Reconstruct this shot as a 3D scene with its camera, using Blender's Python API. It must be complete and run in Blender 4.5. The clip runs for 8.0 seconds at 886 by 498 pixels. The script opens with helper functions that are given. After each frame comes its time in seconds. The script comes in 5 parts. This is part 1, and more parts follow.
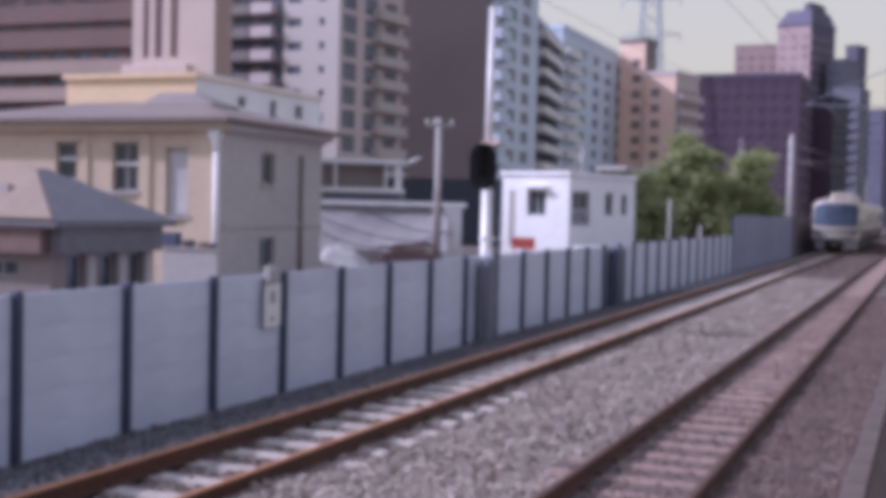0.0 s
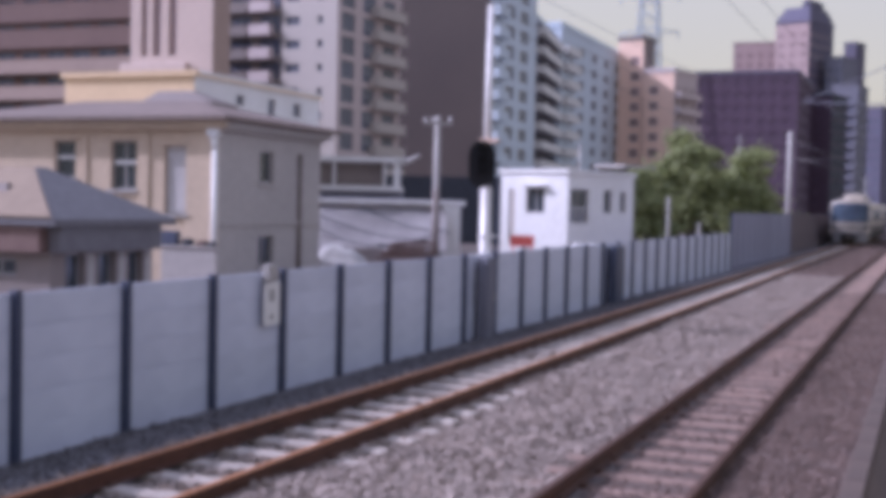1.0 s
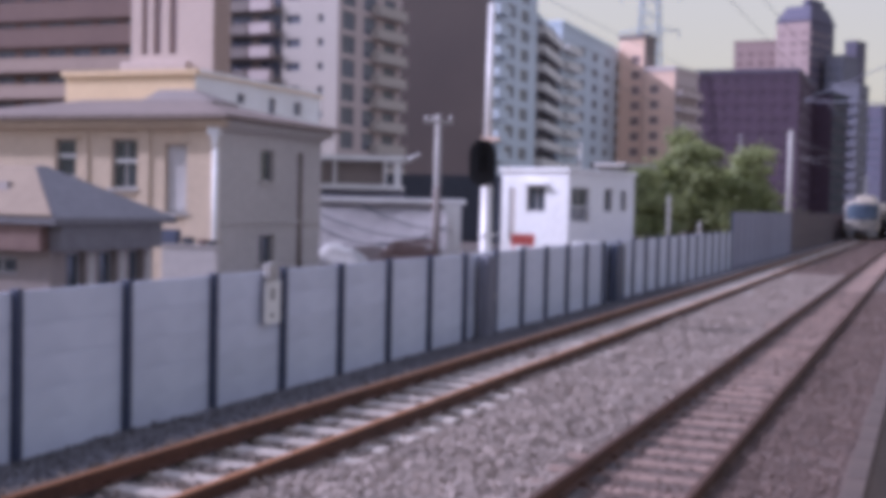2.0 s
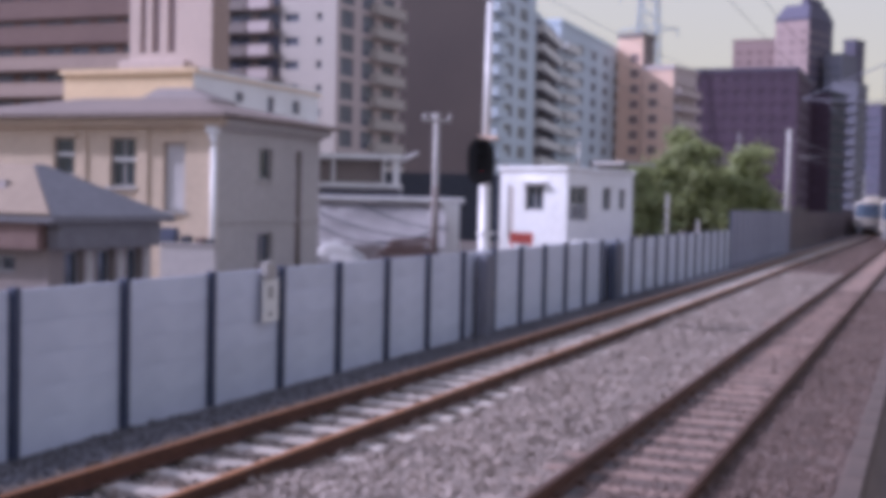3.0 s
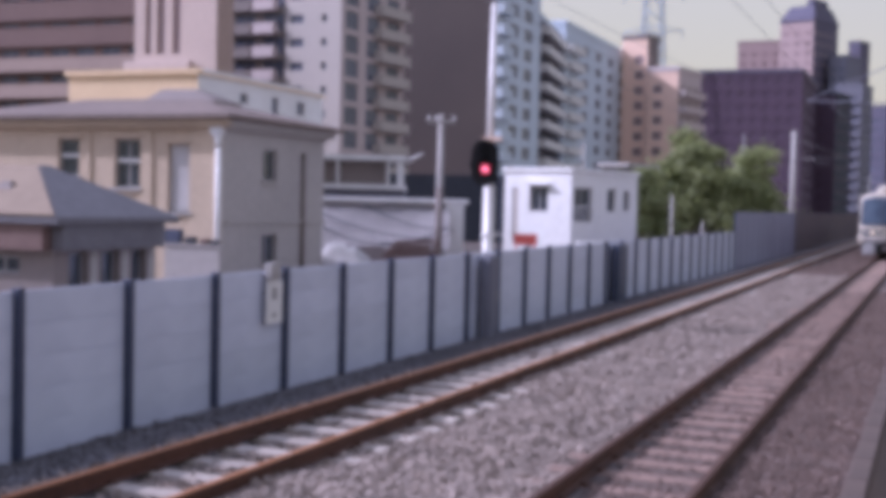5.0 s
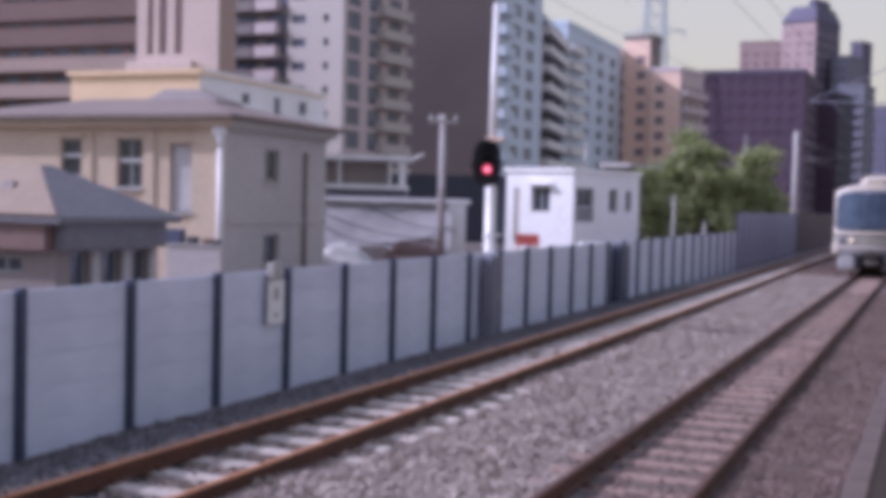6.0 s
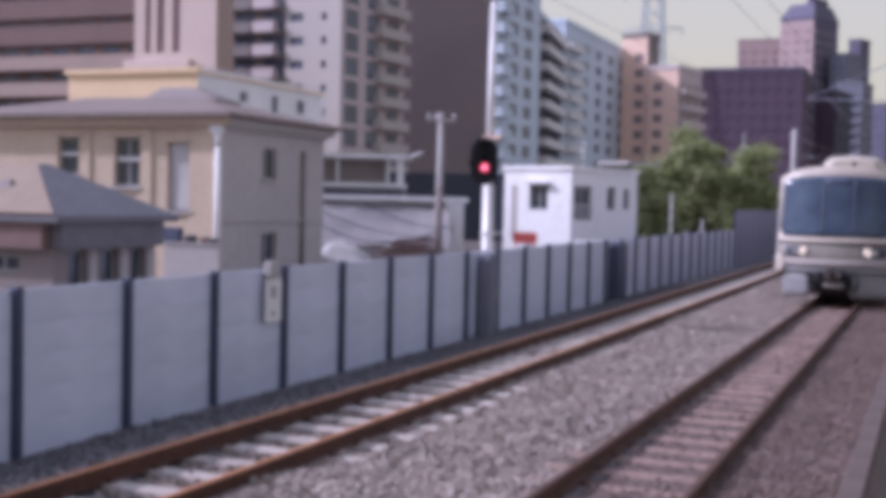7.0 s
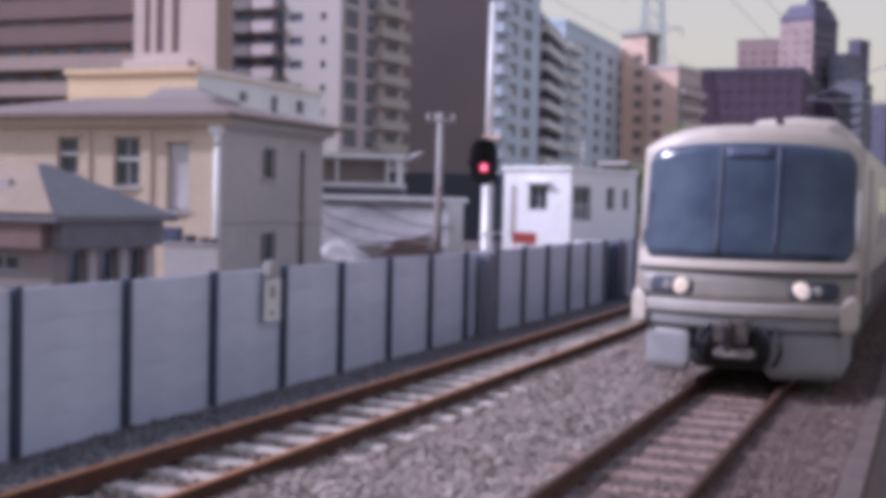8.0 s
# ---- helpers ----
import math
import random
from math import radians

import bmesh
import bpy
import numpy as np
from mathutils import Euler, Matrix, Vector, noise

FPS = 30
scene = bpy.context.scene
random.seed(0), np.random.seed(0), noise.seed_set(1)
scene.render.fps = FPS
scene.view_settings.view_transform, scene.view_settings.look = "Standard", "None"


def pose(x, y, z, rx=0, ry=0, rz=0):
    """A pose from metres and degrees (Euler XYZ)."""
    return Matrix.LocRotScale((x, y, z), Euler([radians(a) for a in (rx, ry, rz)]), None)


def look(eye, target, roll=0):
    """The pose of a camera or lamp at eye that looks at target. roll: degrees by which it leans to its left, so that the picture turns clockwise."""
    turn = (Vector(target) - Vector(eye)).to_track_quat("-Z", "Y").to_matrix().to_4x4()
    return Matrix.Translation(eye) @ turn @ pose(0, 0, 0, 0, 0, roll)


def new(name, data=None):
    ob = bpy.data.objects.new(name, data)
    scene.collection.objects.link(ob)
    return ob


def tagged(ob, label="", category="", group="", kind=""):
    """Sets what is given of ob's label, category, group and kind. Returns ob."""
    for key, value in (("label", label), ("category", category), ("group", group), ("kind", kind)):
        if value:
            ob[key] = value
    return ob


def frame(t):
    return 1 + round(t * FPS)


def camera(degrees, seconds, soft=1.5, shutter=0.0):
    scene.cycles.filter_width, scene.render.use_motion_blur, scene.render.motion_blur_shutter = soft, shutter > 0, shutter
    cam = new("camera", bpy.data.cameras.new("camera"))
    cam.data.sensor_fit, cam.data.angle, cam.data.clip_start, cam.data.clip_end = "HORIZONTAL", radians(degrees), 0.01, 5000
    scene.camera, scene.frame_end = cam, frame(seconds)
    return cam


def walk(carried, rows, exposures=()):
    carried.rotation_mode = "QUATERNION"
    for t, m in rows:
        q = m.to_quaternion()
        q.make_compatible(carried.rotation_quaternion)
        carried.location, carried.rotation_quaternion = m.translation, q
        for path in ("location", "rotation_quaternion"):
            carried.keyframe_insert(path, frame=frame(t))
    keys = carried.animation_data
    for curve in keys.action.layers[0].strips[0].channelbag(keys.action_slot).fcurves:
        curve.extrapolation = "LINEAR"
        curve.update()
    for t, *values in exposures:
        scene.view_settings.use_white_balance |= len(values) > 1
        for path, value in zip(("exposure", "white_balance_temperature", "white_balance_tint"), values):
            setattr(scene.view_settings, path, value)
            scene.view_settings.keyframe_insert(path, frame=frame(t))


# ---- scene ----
# world: x across the tracks (the fence is at -8), y along them, z up from the rail tops
TURN, TILT, LEAN = 21.89, 87.95, 1.25
cam = camera(2 * math.degrees(math.atan(784 / 2150)), 8.0, soft=6.8)


def stand(yaw, pitch, roll, side):
    """The hand-held camera by small turns, in degrees, and a sway to its right, in metres."""
    a = radians(TURN)
    return pose(side * math.cos(a), side * math.sin(a), 2.33) @ pose(0, 0, 0, 0, 0, TURN + yaw) @ pose(0, 0, 0, TILT + pitch) @ pose(0, 0, 0, 0, 0, LEAN + roll)


SWAY = [
    (0.0, 0.095, 0.07, 0.143, 0.002), (0.5, 0.0, 0.0, 0.0, 0.0), (1.0, 0.032, -0.026, 0.038, -0.002),
    (1.5, 0.069, -0.049, 0.056, -0.009), (3.0, -0.004, -0.161, 0.063, 0.007), (3.5, 0.051, -0.113, 0.15, -0.006),
    (4.0, 0.052, -0.215, 0.087, 0.019), (4.5, 0.129, -0.134, 0.073, 0.014), (6.0, 0.294, -0.096, 0.158, 0.014),
    (6.5, 0.261, -0.131, 0.079, 0.025), (7.0, 0.217, -0.178, 0.073, 0.031), (7.5, 0.139, -0.214, -0.006, 0.024),
    (8.0, 0.19, -0.173, 0.119, 0.034)]
walk(cam, [(t, stand(a, b, c, d)) for t, a, b, c, d in SWAY], exposures=[(0.0, 0.19, 4130, 34), (6.0, 0.19, 4140, 34), (8.0, 0.19, 4180, 33)])

# ---- sky and sun ----
SUN_EL, SUN_DIR = 34.0, Vector((-0.955, -0.3, 0)).normalized()
world = bpy.data.worlds.new("sky")
scene.world = world
world.use_nodes = True
wn = world.node_tree.nodes
sky = wn.new("ShaderNodeTexSky")
sky.sky_type = "NISHITA"
sky.sun_disc = False
sky.sun_elevation = radians(SUN_EL)
sky.sun_rotation = math.atan2(SUN_DIR.x, SUN_DIR.y)
sky.dust_density, sky.air_density, sky.ozone_density = 6.0, 1.2, 1.0
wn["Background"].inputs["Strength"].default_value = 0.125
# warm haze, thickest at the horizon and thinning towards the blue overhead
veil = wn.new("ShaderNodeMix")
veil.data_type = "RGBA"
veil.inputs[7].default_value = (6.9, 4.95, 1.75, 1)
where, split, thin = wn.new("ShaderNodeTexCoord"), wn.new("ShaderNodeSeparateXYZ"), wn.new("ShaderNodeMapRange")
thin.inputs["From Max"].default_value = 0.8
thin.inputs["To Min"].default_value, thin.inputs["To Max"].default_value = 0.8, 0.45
wl = world.node_tree.links
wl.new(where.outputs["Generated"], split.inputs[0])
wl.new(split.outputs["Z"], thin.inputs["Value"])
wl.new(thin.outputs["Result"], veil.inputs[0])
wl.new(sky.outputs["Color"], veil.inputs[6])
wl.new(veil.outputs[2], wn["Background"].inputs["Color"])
sun = new("sun", bpy.data.lights.new("sun", "SUN"))
sun.data.energy, sun.data.angle, sun.data.color = 4.3, radians(1.0), (1.0, 0.73, 0.43)
sun.matrix_world = look(SUN_DIR * 50 + Vector((0, 0, 50 * math.tan(radians(SUN_EL)))), (0, 0, 0))


# ---- materials ----
def mat(name, base, other=None, rough=0.8, metal=0.0, grain=6.0, stain=0.5, bump=0.15, per=0.0, stretch=(1, 1, 1), glow=None):
    """A surface with fine grain and larger stains between two colours; per: how much each piece differs."""
    m = bpy.data.materials.new(name)
    m.use_nodes = True
    n, l = m.node_tree.nodes, m.node_tree.links
    p = n["Principled BSDF"]
    other = other or [c * 0.7 for c in base]
    geo = n.new("ShaderNodeNewGeometry")
    tc = n.new("ShaderNodeTexCoord")
    mp = n.new("ShaderNodeMapping")
    mp.inputs["Scale"].default_value = stretch
    l.new(tc.outputs["Object"], mp.inputs["Vector"])
    a, b = n.new("ShaderNodeTexNoise"), n.new("ShaderNodeTexNoise")
    a.inputs["Scale"].default_value, a.inputs["Detail"].default_value = grain, 6
    b.inputs["Scale"].default_value, b.inputs["Detail"].default_value = stain, 4
    l.new(mp.outputs[0], a.inputs["Vector"])
    l.new(mp.outputs[0], b.inputs["Vector"])
    add = n.new("ShaderNodeMath")
    add.operation = "ADD"
    l.new(a.outputs["Fac"], add.inputs[0])
    l.new(b.outputs["Fac"], add.inputs[1])
    ramp = n.new("ShaderNodeMapRange")
    ramp.inputs["From Min"].default_value, ramp.inputs["From Max"].default_value = 0.7, 1.3
    l.new(add.outputs[0], ramp.inputs["Value"])
    mix = n.new("ShaderNodeMix")
    mix.data_type = "RGBA"
    mix.inputs[6].default_value, mix.inputs[7].default_value = (*base, 1), (*other, 1)
    l.new(ramp.outputs["Result"], mix.inputs[0])
    out = mix.outputs[2]
    if per:
        info = n.new("ShaderNodeObjectInfo")
        rnd = n.new("ShaderNodeMath")
        rnd.operation = "ADD"
        l.new(info.outputs["Random"], rnd.inputs[0])
        l.new(geo.outputs["Random Per Island"], rnd.inputs[1])
        mr = n.new("ShaderNodeMapRange")
        mr.inputs["From Max"].default_value = 2.0
        mr.inputs["To Min"].default_value, mr.inputs["To Max"].default_value = 1 - per, 1 + per
        l.new(rnd.outputs[0], mr.inputs["Value"])
        hsv = n.new("ShaderNodeHueSaturation")
        l.new(out, hsv.inputs["Color"])
        l.new(mr.outputs["Result"], hsv.inputs["Value"])
        out = hsv.outputs["Color"]
    l.new(out, p.inputs["Base Color"])
    rr = n.new("ShaderNodeMapRange")
    rr.inputs["To Min"].default_value, rr.inputs["To Max"].default_value = max(rough - 0.1, 0.02), min(rough + 0.12, 1)
    l.new(a.outputs["Fac"], rr.inputs["Value"])
    l.new(rr.outputs["Result"], p.inputs["Roughness"])
    p.inputs["Metallic"].default_value = metal
    if bump:
        bp = n.new("ShaderNodeBump")
        bp.inputs["Strength"].default_value, bp.inputs["Distance"].default_value = bump, 0.02
        l.new(a.outputs["Fac"], bp.inputs["Height"])
        l.new(bp.outputs["Normal"], p.inputs["Normal"])
    if glow:
        p.inputs["Emission Color"].default_value = (*glow[0], 1)
        p.inputs["Emission Strength"].default_value = glow[1]
    return m


M = dict(
    earth=mat("earth", (0.16, 0.13, 0.11), (0.1, 0.085, 0.075), grain=3, stain=0.2),
    bed=mat("ballast_bed", (0.165, 0.14, 0.13), (0.105, 0.087, 0.082), grain=22, stain=0.8, bump=0.9),
    # dusty gravel toned bluish: the fence's shade is put into its colour
    cess=mat("shade_blue_gravel", (0.21, 0.2, 0.215), (0.135, 0.13, 0.14), grain=20, stain=0.8, bump=0.8, per=0.3),
    dust=mat("trodden_gravel", (0.15, 0.107, 0.088), (0.1, 0.073, 0.061), grain=18, stain=0.7, bump=0.6),
    stone=mat("ballast_stone", (0.325, 0.27, 0.23), (0.19, 0.158, 0.135), grain=30, stain=2, per=0.35),
    rail=mat("rusty_rail", (0.1, 0.04, 0.02), (0.05, 0.022, 0.013), rough=0.65, metal=0.2, grain=14, stain=1.2),
    railhead=mat("worn_rail_head", (0.54, 0.25, 0.095), (0.36, 0.165, 0.065), rough=0.5, metal=0.4, grain=20, stain=1),
    slate_dark=mat("dark_slate_roof", (0.16, 0.155, 0.17), (0.12, 0.115, 0.13), grain=5, stain=0.5, rough=0.65),
    ochre=mat("ochre_render", (0.27, 0.21, 0.145), (0.22, 0.17, 0.12), grain=4, stain=0.4),
    grit=mat("brown_grit", (0.18, 0.128, 0.106), (0.095, 0.069, 0.058), grain=30, stain=2, per=0.4),
    kerb=mat("dusty_kerb", (0.115, 0.083, 0.067), (0.08, 0.06, 0.05), grain=9, stain=1, per=0.1),
    dullhead=mat("dull_rail_head", (0.1, 0.05, 0.034), (0.07, 0.036, 0.025), rough=0.7, metal=0.2, grain=20, stain=1),
    sleeper=mat("sleeper_concrete", (0.52, 0.465, 0.4), (0.33, 0.29, 0.25), grain=9, stain=1, per=0.2),
    wood=mat("sleeper_wood", (0.34, 0.238, 0.185), (0.21, 0.148, 0.118), grain=9, stain=1, per=0.25, stretch=(0.4, 4, 4)),
    conc=mat("concrete", (0.46, 0.44, 0.42), (0.34, 0.32, 0.31), grain=7, stain=0.6),
    panel=mat("fence_panel", (0.6, 0.625, 0.745), (0.5, 0.525, 0.64), grain=2.2, stain=0.45, bump=0.04, per=0.1, rough=0.5),
    ribbed=mat("ribbed_grey_sheet", (0.31, 0.31, 0.4), (0.25, 0.25, 0.33), grain=2.2, stain=0.45, bump=0.05, per=0.15),
    post=mat("fence_post", (0.055, 0.065, 0.12), (0.04, 0.048, 0.09), rough=0.55, metal=0.2),
    gallery=mat("dull_pink_render", (0.4, 0.31, 0.26), (0.32, 0.25, 0.215), grain=3, stain=0.15),
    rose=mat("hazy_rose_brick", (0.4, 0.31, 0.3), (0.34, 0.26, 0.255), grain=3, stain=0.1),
    steelblue=mat("blue_steel", (0.075, 0.085, 0.14), (0.055, 0.065, 0.11), grain=5, stain=1, rough=0.55),
    mullion=mat("screen_pillar", (0.085, 0.095, 0.125), (0.065, 0.075, 0.1), rough=0.8),
    cladding=mat("dark_cladding", (0.05, 0.055, 0.075), (0.035, 0.04, 0.055), grain=3, stain=0.3),
    white=mat("white_paint", (0.8, 0.79, 0.78), (0.68, 0.67, 0.66), grain=4, stain=0.5, bump=0.05, rough=0.6),
    steelwhite=mat("galvanised_pale", (0.8, 0.78, 0.76), (0.66, 0.64, 0.63), grain=5, stain=1, rough=0.5, metal=0.1),
    black=mat("matt_black", (0.01, 0.01, 0.013), (0.014, 0.014, 0.017), rough=0.88),
    dark=mat("dark_underframe", (0.03, 0.028, 0.027), (0.018, 0.017, 0.017), rough=0.8),
    glass=mat("window_glass", (0.03, 0.04, 0.055), (0.045, 0.055, 0.07), rough=0.12, bump=0.0),
    glass_blue=mat("curtained_glass", (0.085, 0.095, 0.14), (0.06, 0.07, 0.11), rough=0.3, grain=0.6, stain=0.2, bump=0.0, per=0.4),
    # panes near the wall tone: haze's loss of contrast is put into their colour
    glass_rose=mat("haze_toned_glass", (0.25, 0.185, 0.19), (0.2, 0.15, 0.16), rough=0.35, grain=0.6, stain=0.2, bump=0.0, per=0.25),
    glass_plum=mat("plum_haze_toned_glass", (0.088, 0.06, 0.1), (0.075, 0.052, 0.09), rough=0.4, grain=0.6, stain=0.2, bump=0.0, per=0.2),
    sash=mat("window_frame", (0.35, 0.34, 0.34), (0.28, 0.27, 0.27), rough=0.5),
    cream=mat("cream_render", (0.57, 0.465, 0.335), (0.46, 0.375, 0.275), grain=4, stain=0.35),
    blush=mat("blush_render", (0.6, 0.5, 0.44), (0.52, 0.43, 0.38), grain=3, stain=0.3),
    grey_render=mat("grey_render", (0.46, 0.43, 0.4), (0.37, 0.345, 0.325), grain=4, stain=0.35),
    yellow=mat("pale_yellow_render", (0.8, 0.62, 0.37), (0.7, 0.54, 0.32), grain=3, stain=0.4),
    slate=mat("grey_roof", (0.21, 0.165, 0.14), (0.155, 0.122, 0.106), grain=5, stain=0.5, rough=0.8),
    brown=mat("brown_tile", (0.2, 0.135, 0.115), (0.15, 0.1, 0.088), grain=3, stain=0.15),
    umber=mat("dark_brown_wall", (0.098, 0.078, 0.07), (0.075, 0.06, 0.057), grain=3, stain=0.1),
    maroon=mat("maroon_brick", (0.095, 0.062, 0.1), (0.075, 0.05, 0.082), grain=3, stain=0.1),
    pinkish=mat("pale_brick", (0.58, 0.5, 0.49), (0.5, 0.43, 0.42), grain=3, stain=0.1),
    tan=mat("tan_tile", (0.82, 0.6, 0.465), (0.71, 0.52, 0.4), grain=3, stain=0.1),
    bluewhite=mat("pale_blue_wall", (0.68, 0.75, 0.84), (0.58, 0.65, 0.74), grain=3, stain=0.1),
    greywall=mat("pale_grey_wall", (0.53, 0.485, 0.445), (0.45, 0.415, 0.385), grain=3, stain=0.1),
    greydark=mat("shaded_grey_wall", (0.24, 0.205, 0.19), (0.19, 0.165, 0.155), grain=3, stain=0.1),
    slategrey=mat("slate_grey_wall", (0.2, 0.2, 0.25), (0.16, 0.16, 0.2), grain=3, stain=0.1),
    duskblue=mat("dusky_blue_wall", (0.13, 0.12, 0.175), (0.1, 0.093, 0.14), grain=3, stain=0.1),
    rusty=mat("rusty_brown_sheet", (0.16, 0.125, 0.12), (0.11, 0.088, 0.09), grain=2.2, stain=0.45, bump=0.05, per=0.15),
    tarp=mat("grey_sheet", (0.6, 0.575, 0.57), (0.48, 0.46, 0.46), grain=2, stain=0.6, rough=0.6),
    red=mat("red_board", (0.75, 0.16, 0.12), (0.62, 0.12, 0.09), grain=4),
    bark=mat("bark", (0.1, 0.075, 0.055), (0.06, 0.045, 0.035), grain=8),
    leaf=mat("foliage", (0.34, 0.365, 0.15), (0.21, 0.24, 0.105), grain=2, stain=0.5, bump=0, per=0.5, rough=0.6),
    wire=mat("wire", (0.25, 0.24, 0.24), rough=0.6, metal=0.3),
    lattice=mat("painted_lattice", (0.36, 0.42, 0.5), (0.3, 0.35, 0.43), rough=0.6, grain=3, stain=0.2),
    livery=mat("cream_train_paint", (0.5, 0.44, 0.36), (0.41, 0.365, 0.3), grain=3, stain=0.6, rough=0.45, bump=0.03),
    band=mat("olive_grey_panel", (0.24, 0.22, 0.18), (0.18, 0.165, 0.14), grain=3, stain=0.8, rough=0.45, bump=0.03),
    bumper=mat("beige_bumper", (0.43, 0.39, 0.35), (0.34, 0.31, 0.285), grain=3, stain=0.8, rough=0.5, bump=0.03),
    skirt=mat("grey_skirt", (0.27, 0.26, 0.26), (0.2, 0.195, 0.2), grain=3, stain=0.8, rough=0.5, bump=0.03),
    # paler blotches in the glass colour stand in for reflected surroundings
    screen=mat("windscreen_glass", (0.026, 0.036, 0.068), (0.085, 0.11, 0.15), rough=0.15, grain=1.6, stain=0.6, bump=0),
    lens=mat("lamp_lens", (0.72, 0.56, 0.36), rough=0.25, bump=0, glow=((1.0, 0.72, 0.38), 0.4)),
    lens_off=mat("unlit_lens", (0.4, 0.38, 0.35), rough=0.25, bump=0),
    signal_red=mat("red_signal_lens", (0.5, 0.02, 0.02), rough=0.3, bump=0, glow=((1.0, 0.06, 0.05), 1.1)),
    signal_core=mat("signal_bulb", (0.8, 0.3, 0.25), rough=0.3, bump=0, glow=((1.0, 0.3, 0.26), 1.7)),
)



def let_light_through(m, share, colour):
    """Thin leaves: part of the light passes to the far side."""
    n, l = m.node_tree.nodes, m.node_tree.links
    tr, mixed = n.new("ShaderNodeBsdfTranslucent"), n.new("ShaderNodeMixShader")
    tr.inputs["Color"].default_value = (*colour, 1)
    mixed.inputs[0].default_value = share
    l.new(n["Principled BSDF"].outputs[0], mixed.inputs[1])
    l.new(tr.outputs[0], mixed.inputs[2])
    l.new(mixed.outputs[0], n["Material Output"].inputs["Surface"])


M["screen"].node_tree.nodes["Principled BSDF"].inputs["Specular IOR Level"].default_value = 0.3
let_light_through(M["leaf"], 0.45, (0.4, 0.44, 0.17))


# ---- small mesh kit ----
def box(bm, x0, y0, z0, x1, y1, z1, mi=0, m=None):
    vs = [bm.verts.new((x, y, z)) for x in (x0, x1) for y in (y0, y1) for z in (z0, z1)]
    for f in ((0, 1, 3, 2), (4, 6, 7, 5), (0, 4, 5, 1), (2, 3, 7, 6), (0, 2, 6, 4), (1, 5, 7, 3)):
        bm.faces.new([vs[i] for i in f]).material_index = mi
    if m is not None:
        for v in vs:
            v.co = m @ v.co
    return vs


def tube(bm, p, q, r0, r1=None, seg=10, mi=0):
    """A tapered rod from p to q, closed at both ends."""
    p, q = Vector(p), Vector(q)
    r1 = r0 if r1 is None else r1
    turn = (q - p).to_track_quat("Z", "Y").to_matrix()
    rings = []
    for c, r in ((p, r0), (q, r1)):
        rings.append([bm.verts.new(c + turn @ Vector((r * math.cos(2 * math.pi * i / seg), r * math.sin(2 * math.pi * i / seg), 0))) for i in range(seg)])
    for i in range(seg):
        f = bm.faces.new((rings[0][i], rings[0][(i + 1) % seg], rings[1][(i + 1) % seg], rings[1][i]))
        f.material_index, f.smooth = mi, True
    bm.faces.new(rings[0][::-1]).material_index = mi
    bm.faces.new(rings[1]).material_index = mi


def bent(bm, pts, r, seg=8):
    """A continuous round rod through the points, closed at both ends."""
    rings = []
    for i, p in enumerate(pts):
        turn = (pts[min(i + 1, len(pts) - 1)] - pts[max(i - 1, 0)]).to_track_quat("Z", "Y").to_matrix()
        rings.append([bm.verts.new(p + turn @ Vector((r * math.cos(2 * math.pi * k / seg), r * math.sin(2 * math.pi * k / seg), 0))) for k in range(seg)])
    for a, b in zip(rings, rings[1:]):
        for k in range(seg):
            bm.faces.new((a[k], a[(k + 1) % seg], b[(k + 1) % seg], b[k])).smooth = True
    bm.faces.new(rings[0][::-1])
    bm.faces.new(rings[-1])


def soften(bm, w=0.01, seg=2):
    bmesh.ops.bevel(bm, geom=bm.edges[:], offset=w, segments=seg, affect="EDGES", clamp_overlap=True)


def mesh(name, bm, mats):
    me = bpy.data.meshes.new(name)
    bmesh.ops.recalc_face_normals(bm, faces=bm.faces[:])
    bm.to_mesh(me)
    bm.free()
    for k in mats if isinstance(mats, (list, tuple)) else [mats]:
        me.materials.append(M[k])
    return me


def part(name, bm, mats, parent, label="", m=None):
    ob = new(name, bm if isinstance(bm, bpy.types.Mesh) else mesh(name, bm, mats))
    ob.parent = parent
    if m is not None:
        ob.matrix_basis = m
    return tagged(ob, label) if label else ob


def thing(name, label, category, m=None, group="", kind=""):
    ob = new(name)
    ob.empty_display_size = 0.2
    if m is not None:
        ob.matrix_basis = m
    return tagged(ob, label, category, group, kind)


def solid(name, bm, mats, label, category, m=None, group="", kind=""):
    ob = new(name, mesh(name, bm, mats))
    if m is not None:
        ob.matrix_basis = m
    return tagged(ob, label, category, group, kind)


# ---- ground and trackbed ----
bm = bmesh.new()
S = 4000
vs = [bm.verts.new(p) for p in ((-S, -S, -0.5), (S, -S, -0.5), (S, S, -0.5), (-S, S, -0.5))]
bm.faces.new(vs)
solid("ground", bm, "earth", "bare brown earth spreading to the horizon", "ground", kind="structure")


def bed_height(x, y):
    z = -0.19 + 0.05 * noise.noise((x * 0.9, y * 0.5, 0)) + 0.02 * noise.noise((x * 4, y * 4, 3))
    if abs(x + 5.99) < 0.62:
        z -= 0.035
    if abs(x + 2.34) < 0.6:
        z = -0.172 + 0.012 * noise.noise((x * 3, y * 3, 5))
    elif x > -0.4:
        z = -0.42
    elif x > -1.75:
        z = -0.125 + 0.02 * noise.noise((x * 1.5, y * 1.5, 7))
    if x < -6.9:
        z = max(z, -0.17) - 0.13 * max(0.0, min(1.0, (-7.0 - x) / 1.0))
    return z


